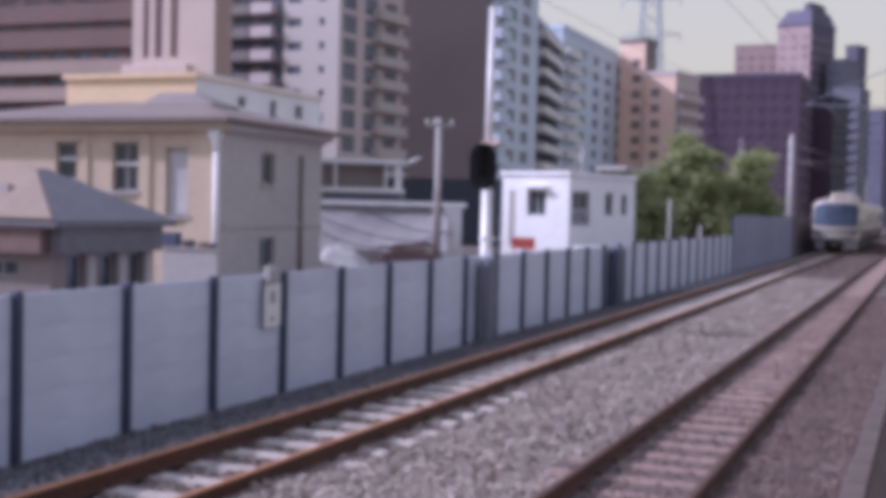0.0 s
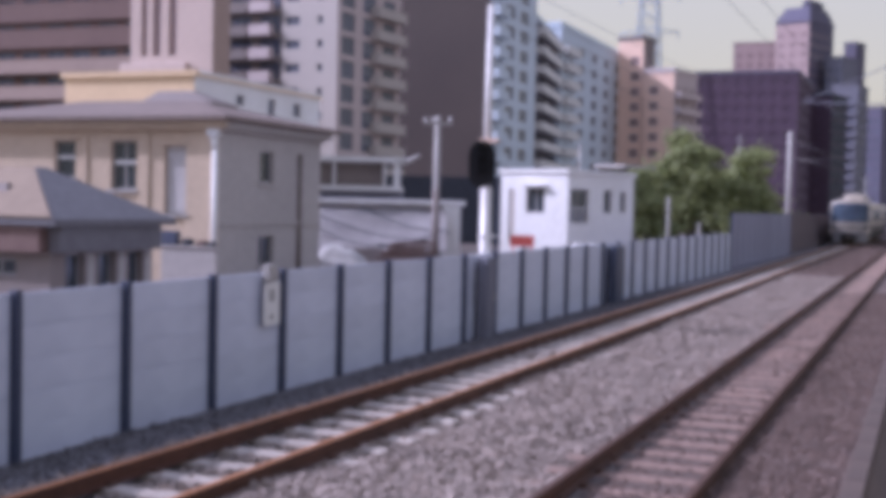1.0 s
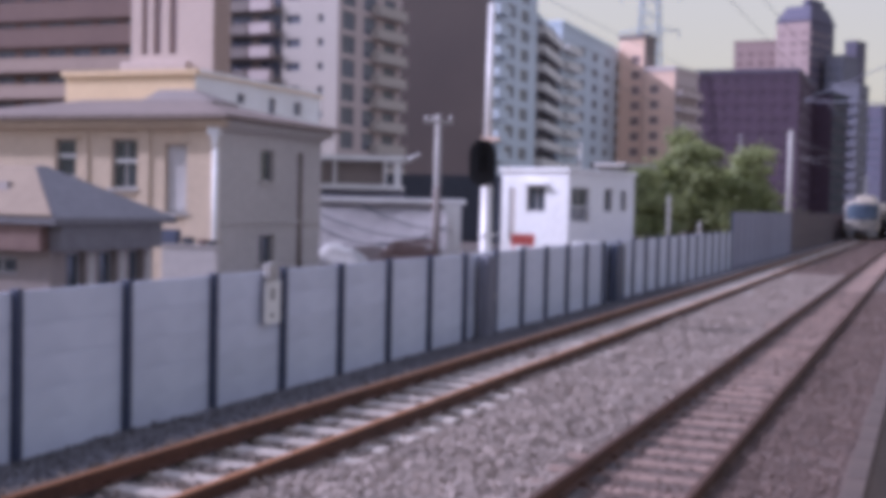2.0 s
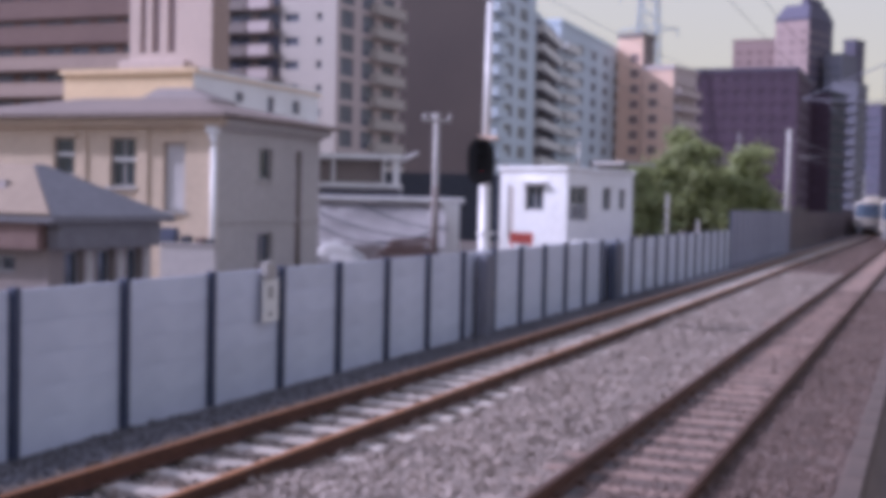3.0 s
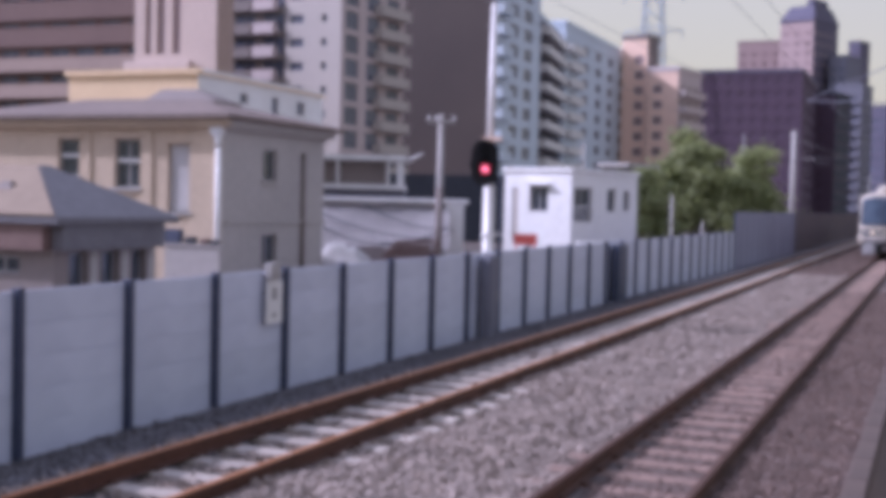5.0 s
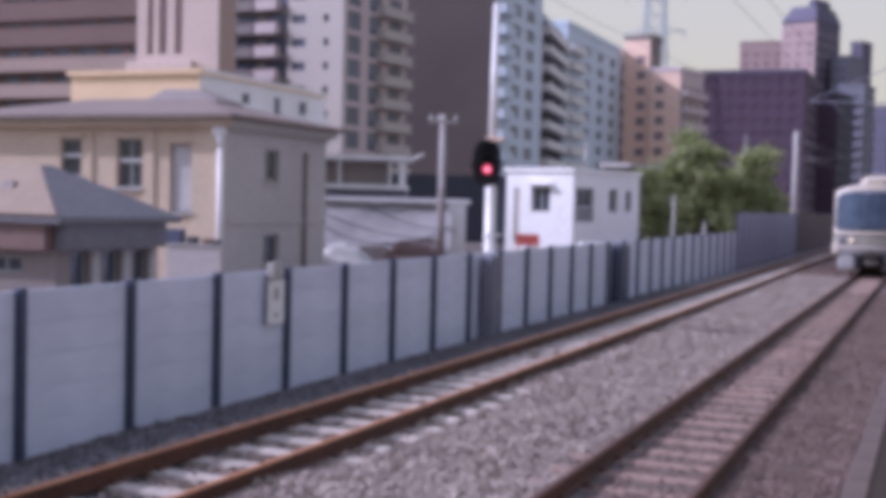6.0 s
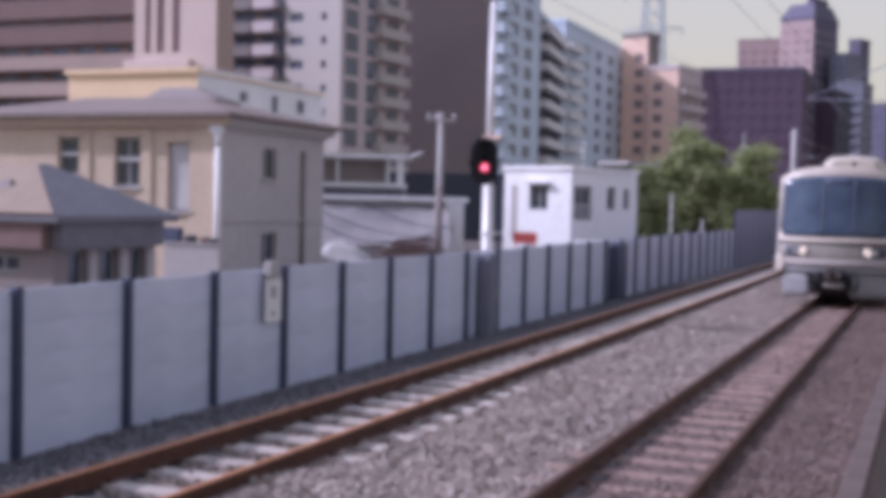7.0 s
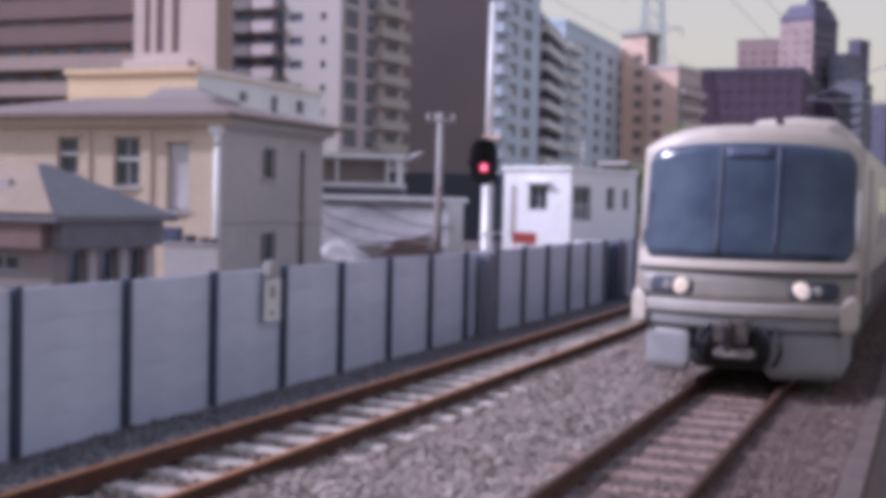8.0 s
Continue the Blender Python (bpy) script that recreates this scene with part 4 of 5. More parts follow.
def yard():
    # shed with a sheeted roof behind the fence
    root = thing("shed", "low shed with a pale sheet roof and a sagging cover", "shed", pose(-18.75, 48.5, 0, 0, 0, 21.9))
    bm = bmesh.new()
    box(bm, -6.2, 0, -0.5, 0.0, 4.5, 2.3)
    part("wall", bm, "tarp", root)
    bm = bmesh.new()
    box(bm, -6.4, -0.3, 2.3, 0.2, 4.7, 2.5)
    soften(bm, 0.03, 1)
    part("roof", bm, "white", root)
    bm = bmesh.new()
    rows = []
    for j in range(9):
        v = j / 8
        rows.append([bm.verts.new((-6.0 + 5.4 * i / 16, -0.05 - 2.4 * v, 2.25 - 1.75 * v - 0.35 * math.sin(math.pi * i / 16) * math.sin(math.pi * v) + 0.035 * math.sin(i * 1.7 + j) + 0.03 * math.sin(i * 0.9 - 2 * j))) for i in range(17)])
    for j in range(8):
        for i in range(16):
            bm.faces.new((rows[j][i], rows[j][i + 1], rows[j + 1][i + 1], rows[j + 1][i])).smooth = True
    bmesh.ops.solidify(bm, geom=bm.faces[:], thickness=0.03)
    part("cover", bm, "tarp", root, "sagging grey sheet cover")
    bm = bmesh.new()
    box(bm, -0.75, -0.32, -0.5, 0.0, -0.2, 2.28)
    part("board", bm, "white", root, "upright white board")
    for x in (-5.8, -0.8):
        bm = bmesh.new()
        tube(bm, (x, -2.4, -0.5), (x, -2.4, 0.5), 0.05)
        part("prop", bm, "sash", root)
    # ropes that tie the cover down
    for x0, x1, z0, z1 in ((-6.0, -1.2, 1.7, 0.75), (-6.0, -2.6, 1.2, 0.5), (-4.2, -0.4, 2.1, 1.1), (-0.6, -3.4, 1.3, 0.55)):
        bm = bmesh.new()
        pts = []
        for k in range(9):
            t = k / 8
            z = z0 + (z1 - z0) * t - 0.25 * math.sin(math.pi * t)
            v = (2.25 - z) / 1.75
            pts.append(Vector((x0 + (x1 - x0) * t, -0.2 - 2.4 * max(0.0, v), z + 0.1)))
        bent(bm, pts, 0.03, 6)
        part("rope", bm, "cladding", root, "dark tie rope")
    # lumpy sheeted heap in front of the shed
    bm = bmesh.new()
    rows = []
    for j in range(9):
        for i in range(13):
            x, y = -1.2 + 2.4 * i / 12, -0.7 + 1.4 * j / 8
            k = max(0.0, 1 - (x / 1.25) ** 2) * max(0.0, 1 - (y / 0.75) ** 2)
            rows.append(bm.verts.new((x, y, -0.5 + 1.3 * math.sqrt(k) * (0.85 + 0.3 * noise.noise((x * 2, y * 2, 1))))))
    for j in range(8):
        for i in range(12):
            bm.faces.new((rows[j * 13 + i], rows[j * 13 + i + 1], rows[j * 13 + i + 14], rows[j * 13 + i + 13])).smooth = True
    bmesh.ops.solidify(bm, geom=bm.faces[:], thickness=0.03)
    solid("tarpaulin", bm, "white", "lumpy pale tarpaulin spread over goods behind the fence", "tarpaulin", pose(-21.9, 43.4, 0, 0, 0, 22))
    # low garden wall at the corner of the house, with dark clutter on it
    bm = bmesh.new()
    box(bm, -1.0, 0, -0.5, 0.75, 0.18, 1.0)
    box(bm, -1.04, -0.04, 1.0, 0.79, 0.22, 1.06)
    soften(bm, 0.015, 1)
    solid("garden_wall", bm, "grey_render", "low rendered garden wall beside the house", "wall", pose(-18.6, 28.0, 0))
    for x, w, h, k in ((-0.75, 0.5, 0.4, "steelblue"), (-0.2, 0.3, 0.2, "cladding"), (0.25, 0.24, 0.16, "brown"), (0.55, 0.2, 0.13, "cladding")):
        bm = bmesh.new()
        box(bm, -w / 2, -0.12, 0, w / 2, 0.12, h)
        soften(bm, 0.03, 2)
        solid("planter", bm, k, "dark planter box standing on the garden wall", "planter", pose(-18.6 + x, 28.09, 1.06), group="planters on the garden wall")
    # old timbers leaning against the foot of the cover
    root = thing("timber_stack", "stack of dark reddish-brown timbers behind the fence", "timber", pose(-19.4, 44.2, 0, 0, 0, 21.9))
    rng = random.Random(5)
    for k in range(7):
        bm = bmesh.new()
        z = 0.15 + 0.1 * k
        box(bm, -1.1 + 0.1 * k, -0.06 + 0.02 * (k % 2), z, 1.0 + rng.uniform(-0.2, 0.3), 0.06 + 0.02 * (k % 2), z + 0.085, m=Matrix.Rotation(radians(rng.uniform(-5, -1)), 4, "Y"))
        soften(bm, 0.01, 1)
        part("timber", bm, "brown", root)
    for x in (-0.8, 0.7):
        bm = bmesh.new()
        box(bm, x - 0.07, -0.1, -0.5, x + 0.07, 0.14, 0.2)
        part("bearer", bm, "brown", root)
    # white rooftop frame of the building beyond
    root = thing("loading_shed", "pale low building with white eaves beyond the shed", "shed", pose(-26.5, 59.5, 0, 0, 0, 21.9))
    bm = bmesh.new()
    box(bm, -7.0, 0.3, -0.5, 0.0, 5.0, 3.0)
    part("wall", bm, "slategrey", root)
    bm = bmesh.new()
    box(bm, -7.2, -0.2, 3.0, 0.0, 5.0, 3.25)
    part("lower_eave", bm, "white", root)
    bm = bmesh.new()
    box(bm, -7.2, -0.3, 4.55, 0.1, 5.0, 4.8)
    part("upper_eave", bm, "white", root)
    for x in (-6.9, -3.6, -0.9, -0.35):
        bm = bmesh.new()
        box(bm, x, -0.1, 3.25, x + 0.35 if x > -0.5 else x + 0.12, 0.1, 4.55)
        part("post", bm, "white", root)
    bm = bmesh.new()
    box(bm, -7.0, 0.6, 3.25, -1.0, 4.5, 4.55)
    part("upper_wall", bm, "greydark", root)
    bm = bmesh.new()
    tube(bm, (0.1, -0.1, 4.5), (1.0, -0.2, 4.95), 0.12, 0.05, 8)
    part("spout", bm, "white", root)
    # dark boundary wall and low store behind
    bm = bmesh.new()
    box(bm, -10, 0, -0.5, 10, 0.3, 4.3)
    box(bm, -10, 0, 4.3, 10, 0.5, 4.45)
    solid("boundary_wall", bm, "cladding", "dark grey boundary wall in front of the towers", "wall", pose(-33, 84, 0, 0, 0, 22))
    bm = bmesh.new()
    box(bm, -0.45, -0.03, 0.8, 0.45, 0.03, 1.22)
    for x in (-0.35, 0.35):
        box(bm, x - 0.03, 0.03, -0.5, x + 0.03, 0.08, 1.2)
    solid("red_board", bm, "red", "red board on posts behind the fence", "sign", pose(-14.7, 44.7, 0, 0, 0, 21.9))
    for k in range(3):
        bm = bmesh.new()
        box(bm, -0.5, -0.35, -0.5, 0.5, 0.35, 0.85 + 0.12 * (k % 2))
        soften(bm, 0.05, 2)
        solid("crate", bm, "white", "pale crate standing behind the fence", "crate", pose(-13.6 + k * 1.2, 45.2 + k * 0.45, 0, 0, 0, 21.9), group="crates behind the fence")
    # steel cabinets by the fence
    def cabinet(y, half, high, material, label):
        root = thing("trackside_cabinet", label, "cabinet", pose(-8.13, y, 0), group="cabinets along the fence")
        bm = bmesh.new()
        box(bm, -0.1, -half, -0.5, 0.1, half, high)
        soften(bm, 0.015, 1)
        part("body", bm, material, root)
        bm = bmesh.new()
        box(bm, 0.102, -half + 0.05, -0.1, 0.115, half - 0.05, high - 0.08)
        door = part("door", bm, material, root)
        bm = bmesh.new()
        box(bm, 0.116, half - 0.14, 0.45, 0.14, half - 0.1, 0.6)
        part("handle", bm, "sash", door)

    cabinet(22.55, 0.24, 1.32, "slategrey", "grey steel trackside cabinet against the fence")
    cabinet(33.2, 0.5, 1.3, "steelblue", "dark blue steel cabinet against the fence")


yard()


# ---- trees ----
def tree(x, y, height, spread, seed, label, leaf_count=9000, size=0.16):
    rng = np.random.default_rng(seed)
    root = thing("tree", label, "tree", pose(x, y, -0.5))
    bm = bmesh.new()
    tube(bm, (0, 0, 0), (0.1, 0, height * 0.45), height * 0.035, height * 0.022, 10)
    tips = []
    for k in range(20):
        a = 2.4 * k + rng.uniform(-0.4, 0.4)
        z0 = height * rng.uniform(0.12, 0.42)
        tip = Vector((math.cos(a) * spread * rng.uniform(0.4, 0.95), math.sin(a) * spread * rng.uniform(0.4, 0.95), height * rng.uniform(0.18, 0.92)))
        tube(bm, (0.05, 0, z0), tip, height * 0.013, height * 0.004, 6)
        tips.append(tip)
    part("trunk", bm, "bark", root)
    # leaves gather in uneven sprays round points along the limbs
    limbs = np.array([(t.x, t.y, t.z) for t in tips] + [(0, 0, height * 0.9), (0, 0, height * 0.65)])
    sprays = []
    for c in limbs:
        for k in range(4):
            f = rng.uniform(0.45, 1.12)
            sprays.append(np.array([c[0] * f, c[1] * f, height * 0.3 * (1 - f) + c[2] * f]) + rng.normal(0, spread * 0.13, 3))
    centres = np.array(sprays)
    n = leaf_count
    which = rng.integers(0, len(centres), n)
    d = rng.normal(0, 1, (n, 3))
    wide = rng.uniform(0.08, 0.19, (len(centres), 1))[which] * spread
    pos = centres[which] + d * wide * np.array([1.15, 1.15, 0.7])
    d /= np.linalg.norm(d, axis=1)[:, None]
    pos[:, 2] = np.maximum(pos[:, 2], 0.6)
    u = rng.normal(0, 1, (n, 3))
    u /= np.linalg.norm(u, axis=1)[:, None]
    w = np.cross(u, d)
    w /= np.linalg.norm(w, axis=1)[:, None] + 1e-6
    s = size * rng.uniform(0.6, 1.4, (n, 1))
    v = np.stack([pos - u * s, pos + w * s * 0.6, pos + u * s, pos - w * s * 0.6], 1).reshape(-1, 3)
    f = np.arange(4 * n).reshape(-1, 4)
    me = bpy.data.meshes.new("crown")
    me.from_pydata(v.tolist(), [], f.tolist())
    me.materials.append(M["leaf"])
    part("crown", me, None, root)


tree(-16.7, 90.0, 8.1, 3.1, 11, "leafy green tree behind the fence", 26000, 0.19)
tree(-13.9, 97.0, 7.7, 3.0, 12, "broad green tree beside the overhead-line pole", 24000, 0.19)
tree(-17.1, 77.5, 5.4, 1.9, 13, "low green tree at the end of the cabin", 12000, 0.15)
tree(-23.5, 95.0, 5.2, 2.6, 14, "dark green tree behind the cabin", 10000, 0.2)
tree(-27.5, 94.0, 5.4, 2.8, 15, "dark green tree behind the cabin", 10000, 0.2)


def store():
    """Low building with a pale roof edge between the cabin and the trees."""
    root = thing("store", "low dark store with a pale roof edge behind the cabin", "building", pose(-19.5, 79.5, 0, 0, 0, -15))
    bm = bmesh.new()
    box(bm, -1.6, 0, -0.5, 0.4, 4.0, 5.0)
    part("wall", bm, "umber", root)
    bm = bmesh.new()
    box(bm, -1.8, -0.25, 5.0, 0.6, 4.2, 5.3)
    soften(bm, 0.04, 1)
    part("roof", bm, "conc", root, "pale concrete roof edge")


store()
for x, y, z in ((-8.62, 42.5, 2.8), (-8.62, 48.6, 1.85)):
    pole_thing("marker_post", "thin pale post standing behind the fence", x, y, z, 0.045, 0.04, "conc")
pole_thing("lamp_column", "slim grey column behind the trees", -16.4, 112.0, 9.2, 0.14, 0.1, "wire")


# ---- trains ----
HALF = 1.47


def roof_z(x):
    return 3.46 - 0.3 * abs(x / HALF) ** 3.2


def nose_y(x, z):
    return -0.42 * (1 - (x / HALF) ** 2) + max(0.0, z - 1.1) * 0.2


def nose_patch(bm, x0, x1, z0, z1, out, thick, nx=14, nz=8, rnd=0.0, top=None):
    """A curved panel that follows the nose, proud of it by out; rnd rounds its corners."""
    def at(i, j, o):
        x, s = x0 + (x1 - x0) * i / nx, j / nz
        zt = z1 if top is None else top(x)
        z = z0 + (zt - z0) * s
        if rnd:
            ex = min(x - x0, x1 - x)
            if ex < rnd:
                c = rnd - math.sqrt(max(rnd * rnd - (rnd - ex) ** 2, 0))
                z = z0 + c + (zt - z0 - 2 * c) * s
        return bm.verts.new((x, nose_y(x, z) - o, z))
    fr = [[at(i, j, out) for i in range(nx + 1)] for j in range(nz + 1)]
    bk = [[at(i, j, out - thick) for i in range(nx + 1)] for j in range(nz + 1)]
    for j in range(nz):
        for i in range(nx):
            bm.faces.new((fr[j][i], fr[j][i + 1], fr[j + 1][i + 1], fr[j + 1][i])).smooth = True
            bm.faces.new((bk[j][i], bk[j + 1][i], bk[j + 1][i + 1], bk[j][i + 1]))
    rim = [(0, i) for i in range(nx)] + [(j, nx) for j in range(nz)] + [(nz, i) for i in range(nx, 0, -1)] + [(j, 0) for j in range(nz, 0, -1)]
    for k in range(len(rim)):
        a, b = rim[k], rim[(k + 1) % len(rim)]
        bm.faces.new((fr[a[0]][a[1]], bk[a[0]][a[1]], bk[b[0]][b[1]], fr[b[0]][b[1]]))


def car_body(bm, y_front, length, nose):
    xs = [-HALF + 2 * HALF * i / 20 for i in range(21)]
    prof = [(-HALF, 0.95), (-HALF, 2.2)] + [(x, roof_z(x)) for x in xs] + [(HALF, 2.2), (HALF, 0.95)]
    loops = []
    for k, y in enumerate((0.0, 0.8, length)):
        loops.append([bm.verts.new((x, y_front + (nose_y(x, z) if nose and k == 0 else y), z)) for x, z in prof])
    n = len(prof)
    for k in range(2):
        for i in range(n - 1):
            bm.faces.new((loops[k][i], loops[k][i + 1], loops[k + 1][i + 1], loops[k + 1][i])).smooth = True
        bm.faces.new((loops[k][n - 1], loops[k][0], loops[k + 1][0], loops[k + 1][n - 1]))
    bm.faces.new(loops[2])
    if not nose:
        bm.faces.new(loops[0][::-1])


def train(label, lit):
    root = thing("train", label, "train")
    bm = bmesh.new()
    car_body(bm, 0, 19.5, True)
    body = part("car_body", bm, "livery", root)
    bm = bmesh.new()
    nose_patch(bm, -HALF, HALF, 0.95, 0, 0.0, 0.05, 24, 16, top=roof_z)
    part("nose", bm, "livery", root)
    bm = bmesh.new()
    nose_patch(bm, -1.385, 1.385, 1.66, 3.2, 0.02, 0.03, 36, 12, rnd=0.15, top=lambda x: 3.22 - 0.13 * abs(x / 1.385) ** 3)
    part("windscreen", bm, "screen", root, "wide dark windscreen")
    # rubber seal round the glass
    bm = bmesh.new()
    for z0, z1 in ((1.635, 1.665),):
        nose_patch(bm, -1.3, 1.3, z0, z1, 0.028, 0.02, 28, 2)
    part("seal", bm, "dark", root)
    for x, w, k in ((-0.36, 0.05, "mullion"), (0.4, 0.04, "steelblue")):
        bm = bmesh.new()
        nose_patch(bm, x, x + w, 1.7, 3.17, 0.032, 0.015, 2, 6)
        part("windscreen_pillar", bm, k, root)
    # destination board behind the top of the glass
    bm = bmesh.new()
    nose_patch(bm, -0.28, 0.34, 3.0, 3.15, 0.026, 0.01, 6, 2)
    part("destination_board", bm, "steelblue", root, "unlit destination board")
    bm = bmesh.new()
    nose_patch(bm, -1.45, 1.45, 1.515, 1.645, 0.085, 0.12, 28, 4, rnd=0.04)
    part("ledge", bm, "livery", root, "cream ledge under the windscreen")
    bm = bmesh.new()
    nose_patch(bm, -1.45, 1.45, 1.46, 1.52, 0.02, 0.05, 24, 2)
    part("groove", bm, "cladding", root)
    bm = bmesh.new()
    nose_patch(bm, -1.44, 1.44, 1.09, 1.47, 0.03, 0.05, 24, 3)
    part("lamp_band", bm, "band", root, "olive grey band round the lamps")
    for s in (-1, 1):
        bm = bmesh.new()
        a, b = sorted((s * 0.62, s * 1.24))
        nose_patch(bm, a, b, 1.16, 1.4, 0.04, 0.02, 10, 3, rnd=0.05)
        h = part("headlight_housing", bm, "cladding", root)
        for x, r in ((0.77, 0.12), (0.97, 0.07)):
            bm = bmesh.new()
            y = nose_y(s * x, 1.28)
            tube(bm, (s * x, y - 0.02, 1.28), (s * x, y - 0.055, 1.28), r, r * 0.96, 18)
            tube(bm, (s * x, y - 0.055, 1.28), (s * x, y - 0.075, 1.28), r * 0.9, r * 0.55, 18)
            part("headlight", bm, ("lens" if r > 0.1 else "lens_off") if lit else "lens_off", h, "glowing warm headlight" if lit and r > 0.1 else "")
    bm = bmesh.new()
    nose_patch(bm, -1.43, 1.43, 0.94, 1.1, 0.15, 0.3, 24, 4, rnd=0.04)
    part("bumper", bm, "bumper", root, "beige wraparound bumper")
    bm = bmesh.new()
    nose_patch(bm, -1.4, 1.4, 0.755, 0.935, 0.1, 0.24, 24, 4, rnd=0.05)
    part("bumper_lip", bm, "skirt", root, "grey lower lip of the bumper")
    for s in (-1, 1):
        # upright cream cheek at each corner, leaning back as it rises
        bm = bmesh.new()
        a, b = sorted((s * 1.26, s * 1.48))
        nose_patch(bm, a, b, 0.74, 1.24, 0.16, 0.32, 8, 6, rnd=0.1, top=lambda x: 1.24 - 0.5 * abs(abs(x) - 1.42))
        part("bumper_end", bm, "livery", root, "cream bumper corner")
        bm = bmesh.new()
        a, b = (-1.27, -0.62) if s < 0 else (0.36, 1.27)
        nose_patch(bm, a, b, 0.13, 0.75, 0.04, 0.06, 10, 4, rnd=0.1)
        part("skirt", bm, "skirt", root, "grey steel skirt panel")
        bm = bmesh.new()
        a, b = sorted((s * 1.22, s * 1.28))
        box(bm, a, -0.1, 0.16, b, 2.0, 0.9)
        part("skirt_side", bm, "skirt", root)
    bm = bmesh.new()
    box(bm, -0.17, -0.95, 0.58, 0.17, -0.3, 0.88)
    soften(bm, 0.03, 2)
    box(bm, -0.2, -1.12, 0.64, -0.07, -0.93, 0.86)
    box(bm, 0.06, -1.04, 0.62, 0.2, -0.93, 0.84)
    tube(bm, (0, -0.3, 0.78), (0, 0.8, 0.78), 0.11)
    tube(bm, (-0.04, -1.0, 0.5), (-0.04, -1.0, 0.92), 0.045)
    part("coupler", bm, "umber", root, "dark brown knuckle coupler")
    bm = bmesh.new()
    box(bm, -0.26, -0.75, 0.4, 0.26, -0.35, 0.52)
    soften(bm, 0.03, 1)
    part("coupler_cradle", bm, "bumper", root, "pale cradle under the coupler")
    for x, z, h in ((-0.42, 0.5, 0.24), (0.3, 0.46, 0.3), (-0.5, 0.3, 0.16)):
        bm = bmesh.new()
        box(bm, x - 0.1, -0.6, z, x + 0.1, -0.25, z + h)
        soften(bm, 0.02, 1)
        part("jumper_box", bm, "dark", root)
    bm = bmesh.new()
    box(bm, -0.6, -0.2, 0.2, 0.6, 0.6, 0.75)
    part("buffer_beam", bm, "dark", root)
    for x, d in ((-0.34, -1), (-0.24, -1), (0.26, 1), (0.34, 1), (0.48, 1)):
        bm = bmesh.new()
        arc = [Vector((x + d * 0.12 * math.sin(math.pi * k / 8), -0.5 - 0.32 * math.sin(math.pi * k / 8), 0.8 - 0.5 * k / 8)) for k in range(9)]
        bent(bm, arc, 0.028)
        part("air_hose", bm, "black", root)
    bm = bmesh.new()
    tube(bm, (0.33, 0.7, 3.4), (0.33, 0.7, 3.52), 0.025)
    tube(bm, (0.33, 0.55, 3.55), (0.33, 0.9, 3.55), 0.055, 0.03)
    part("horn", bm, "dark", root)
    # rounded cooling unit along the roof
    bm = bmesh.new()
    ring = [(-0.95, 3.42), (-0.84, 3.8), (-0.66, 3.94), (0.0, 3.99), (0.66, 3.94), (0.84, 3.8), (0.95, 3.42)]
    ends = [[bm.verts.new((x * k, y, 3.42 + (z - 3.42) * k)) for x, z in ring] for y, k in ((5.2, 0.72), (5.9, 1.0), (10.2, 1.0), (10.7, 0.72))]
    for p, q in zip(ends, ends[1:]):
        for k in range(6):
            bm.faces.new((p[k], p[k + 1], q[k + 1], q[k])).smooth = True
    bm.faces.new(ends[0])
    bm.faces.new(ends[-1][::-1])
    part("air_conditioner", bm, "livery", root, "cream roof cooling unit")
    for s in (-1, 1):
        bm = bmesh.new()
        tube(bm, (s * 1.43, 0.12, 1.2), (s * 1.43, 0.12, 2.6), 0.018, 0.018, 8)
        part("grab_rail", bm, "sash", root)
    # wipers
    for x in (-0.75, 0.62):
        bm = bmesh.new()
        y = nose_y(x, 1.7)
        tube(bm, (x, y - 0.06, 1.68), (x + 0.5, nose_y(x + 0.5, 1.72) - 0.06, 1.72), 0.016)
        part("wiper", bm, "black", root)
    for k in range(2):
        y0 = k * 20.0
        if k:
            bm = bmesh.new()
            car_body(bm, y0, 19.5, False)
            part("car_body", bm, "livery", root)
            bm = bmesh.new()
            box(bm, -0.8, y0 - 0.6, 1.0, 0.8, y0 + 0.1, 3.2)
            part("gangway", bm, "black", root)
        bm = bmesh.new()
        box(bm, -1.25, y0 + 0.6, 0.3, 1.25, y0 + 19.0, 0.96)
        part("underframe", bm, "dark", root)
        for s in (-1, 1):
            for i in range(6):
                y = y0 + 4.6 + i * 2.4
                bm = bmesh.new()
                xa, xb = sorted((s * 1.462, s * 1.478))
                box(bm, xa, y, 1.8, xb, y + 1.7, 2.75)
                part("side_window", bm, "glass", root)
            for y in (1.6, 18.55):
                bm = bmesh.new()
                xa, xb = sorted((s * 1.465, s * 1.482))
                box(bm, xa, y0 + y, 1.0, xb, y0 + y + 0.85, 2.95)
                part("door", bm, "skirt", root)
            bm = bmesh.new()
            xa, xb = sorted((s * 1.468, s * 1.476))
            box(bm, xa, y0 + 0.9, 0.96, xb, y0 + 19.4, 1.42)
            part("stripe", bm, "umber", root, "dark brown lower side panel")
        for y in (2.6, 4.7, 14.8, 16.9):
            bm = bmesh.new()
            for s in (-0.566, 0.566):
                tube(bm, (s - 0.06, y0 + y, 0.43), (s + 0.06, y0 + y, 0.43), 0.43, 0.43, 24)
            tube(bm, (-0.7, y0 + y, 0.43), (0.7, y0 + y, 0.43), 0.08)
            part("wheelset", bm, "dark", root)
    return root


INCOMING = train("cream electric train with lit headlights, approaching on the rails", True)
LEAVING = train("cream electric train running away along the far rails", False)


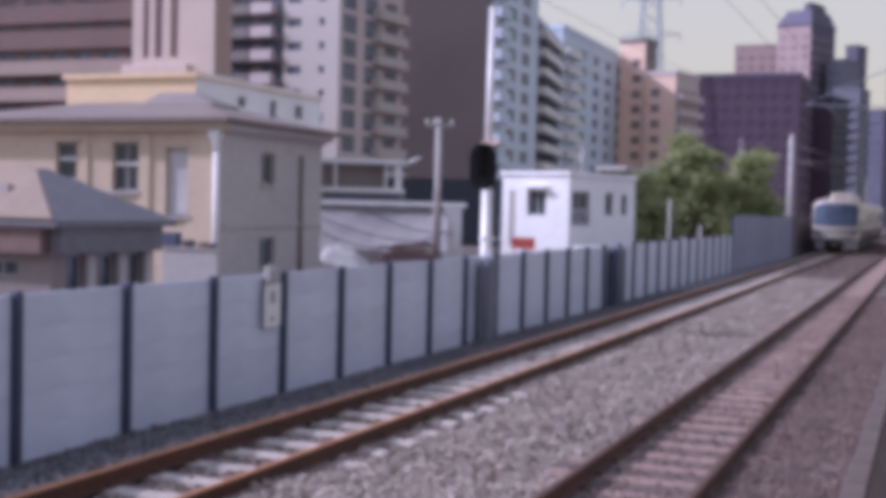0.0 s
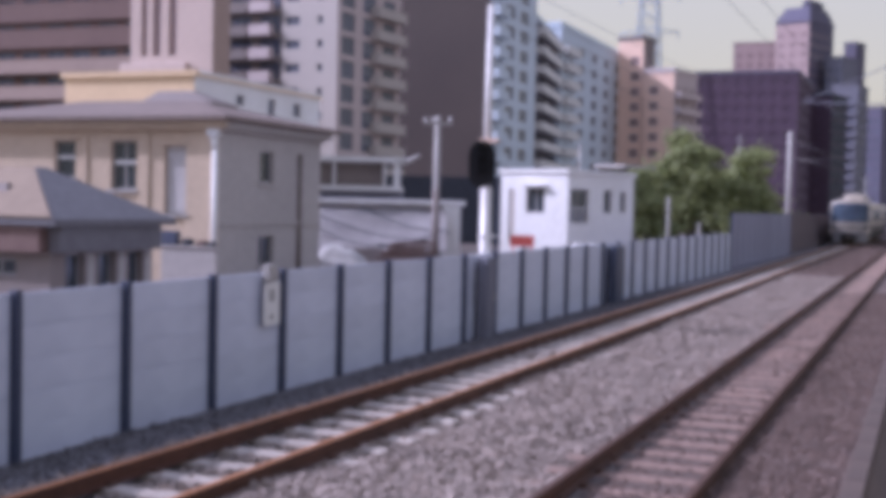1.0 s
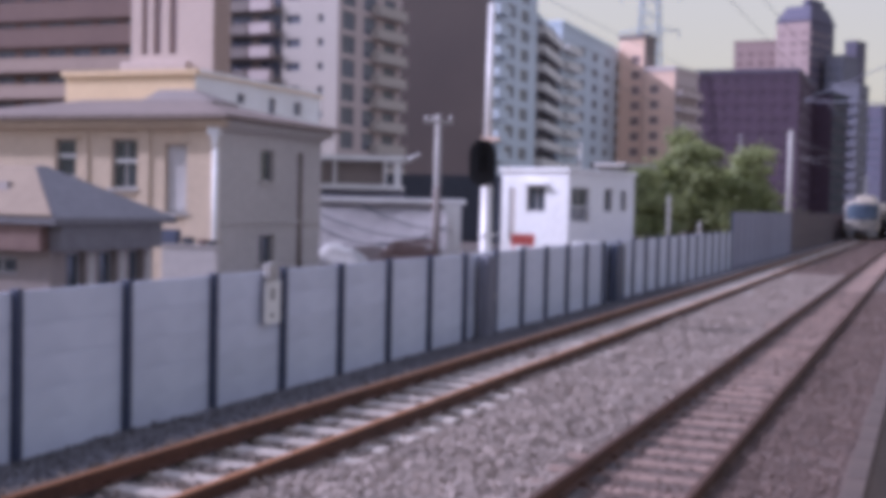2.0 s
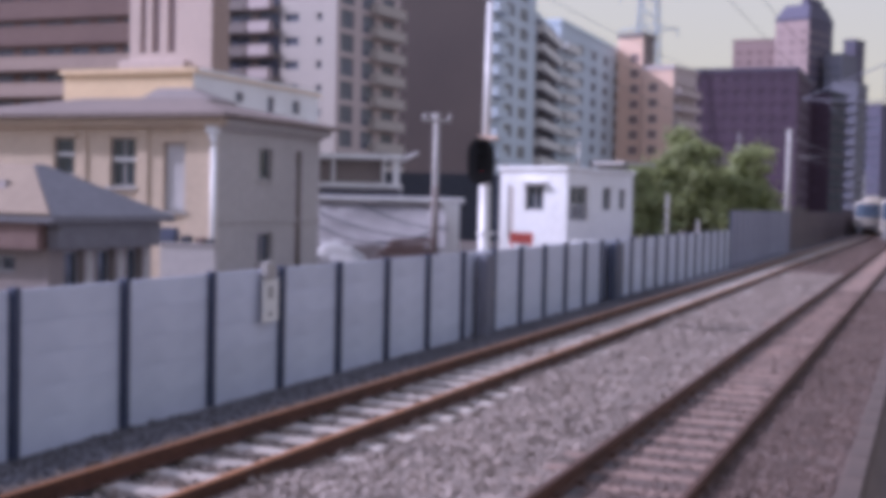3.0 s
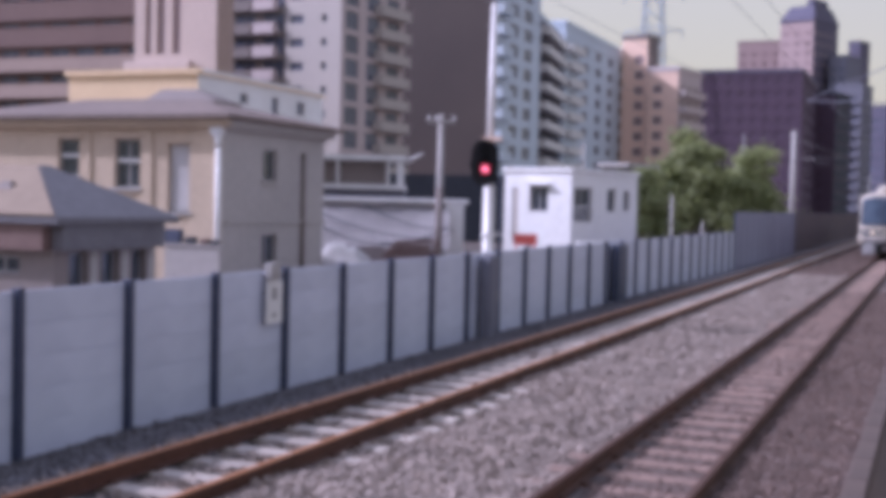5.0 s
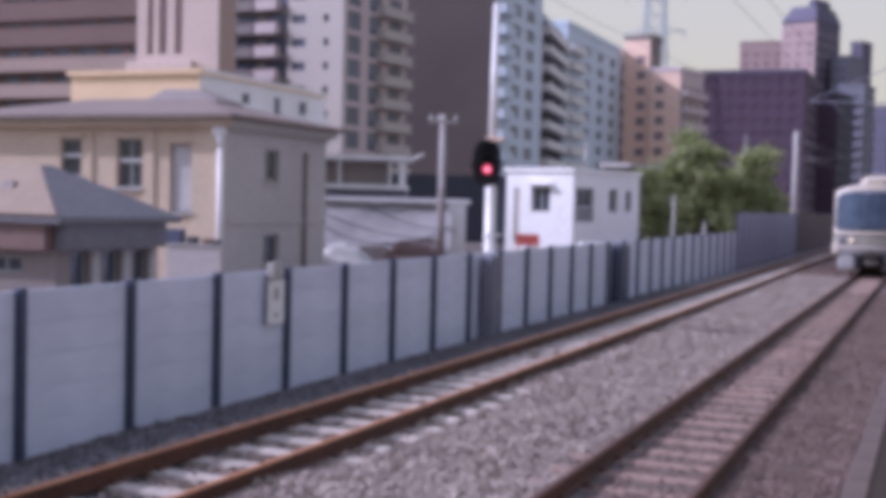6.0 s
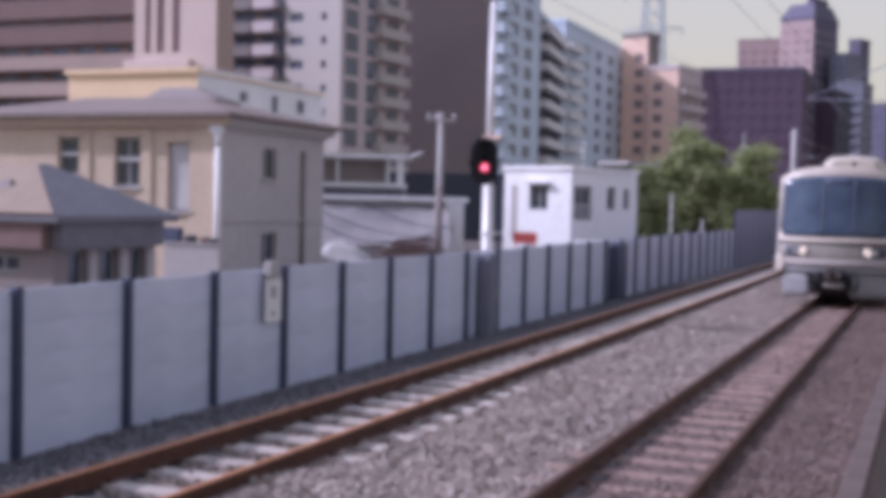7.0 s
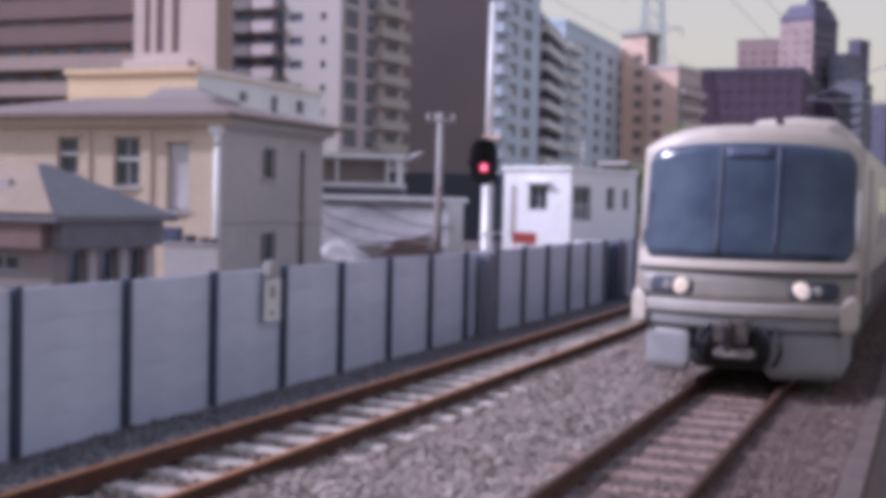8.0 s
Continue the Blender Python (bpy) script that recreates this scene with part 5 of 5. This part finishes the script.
def motions():
    # nose of each train along its track, in metres
    walk(INCOMING, [(t, pose(-2.34, y, 0)) for t, y in ((0.0, 153.0), (2.0, 119.5), (4.0, 85.6), (4.5, 77.0), (5.8, 53.4), (6.5, 40.9), (7.0, 32.5), (7.5, 24.4), (8.0, 16.65))])
    walk(LEAVING, [(t, pose(-5.99, y, 0)) for t, y in ((0.0, 83.5), (1.0, 99.5), (1.5, 107.5), (3.0, 132.5), (5.0, 166.0), (8.0, 216.0))])
    # the signal's blade swings clear of the red lamp
    swing = [(0.0, 0), (2.9, 0), (3.0, 5), (3.5, 38), (4.0, 72), (4.5, 110), (5.2, 140), (8.0, 140)]
    walk(BLADE, [(t, PIN @ Matrix.Rotation(radians(-a), 4, "Y")) for t, a in swing])


motions()
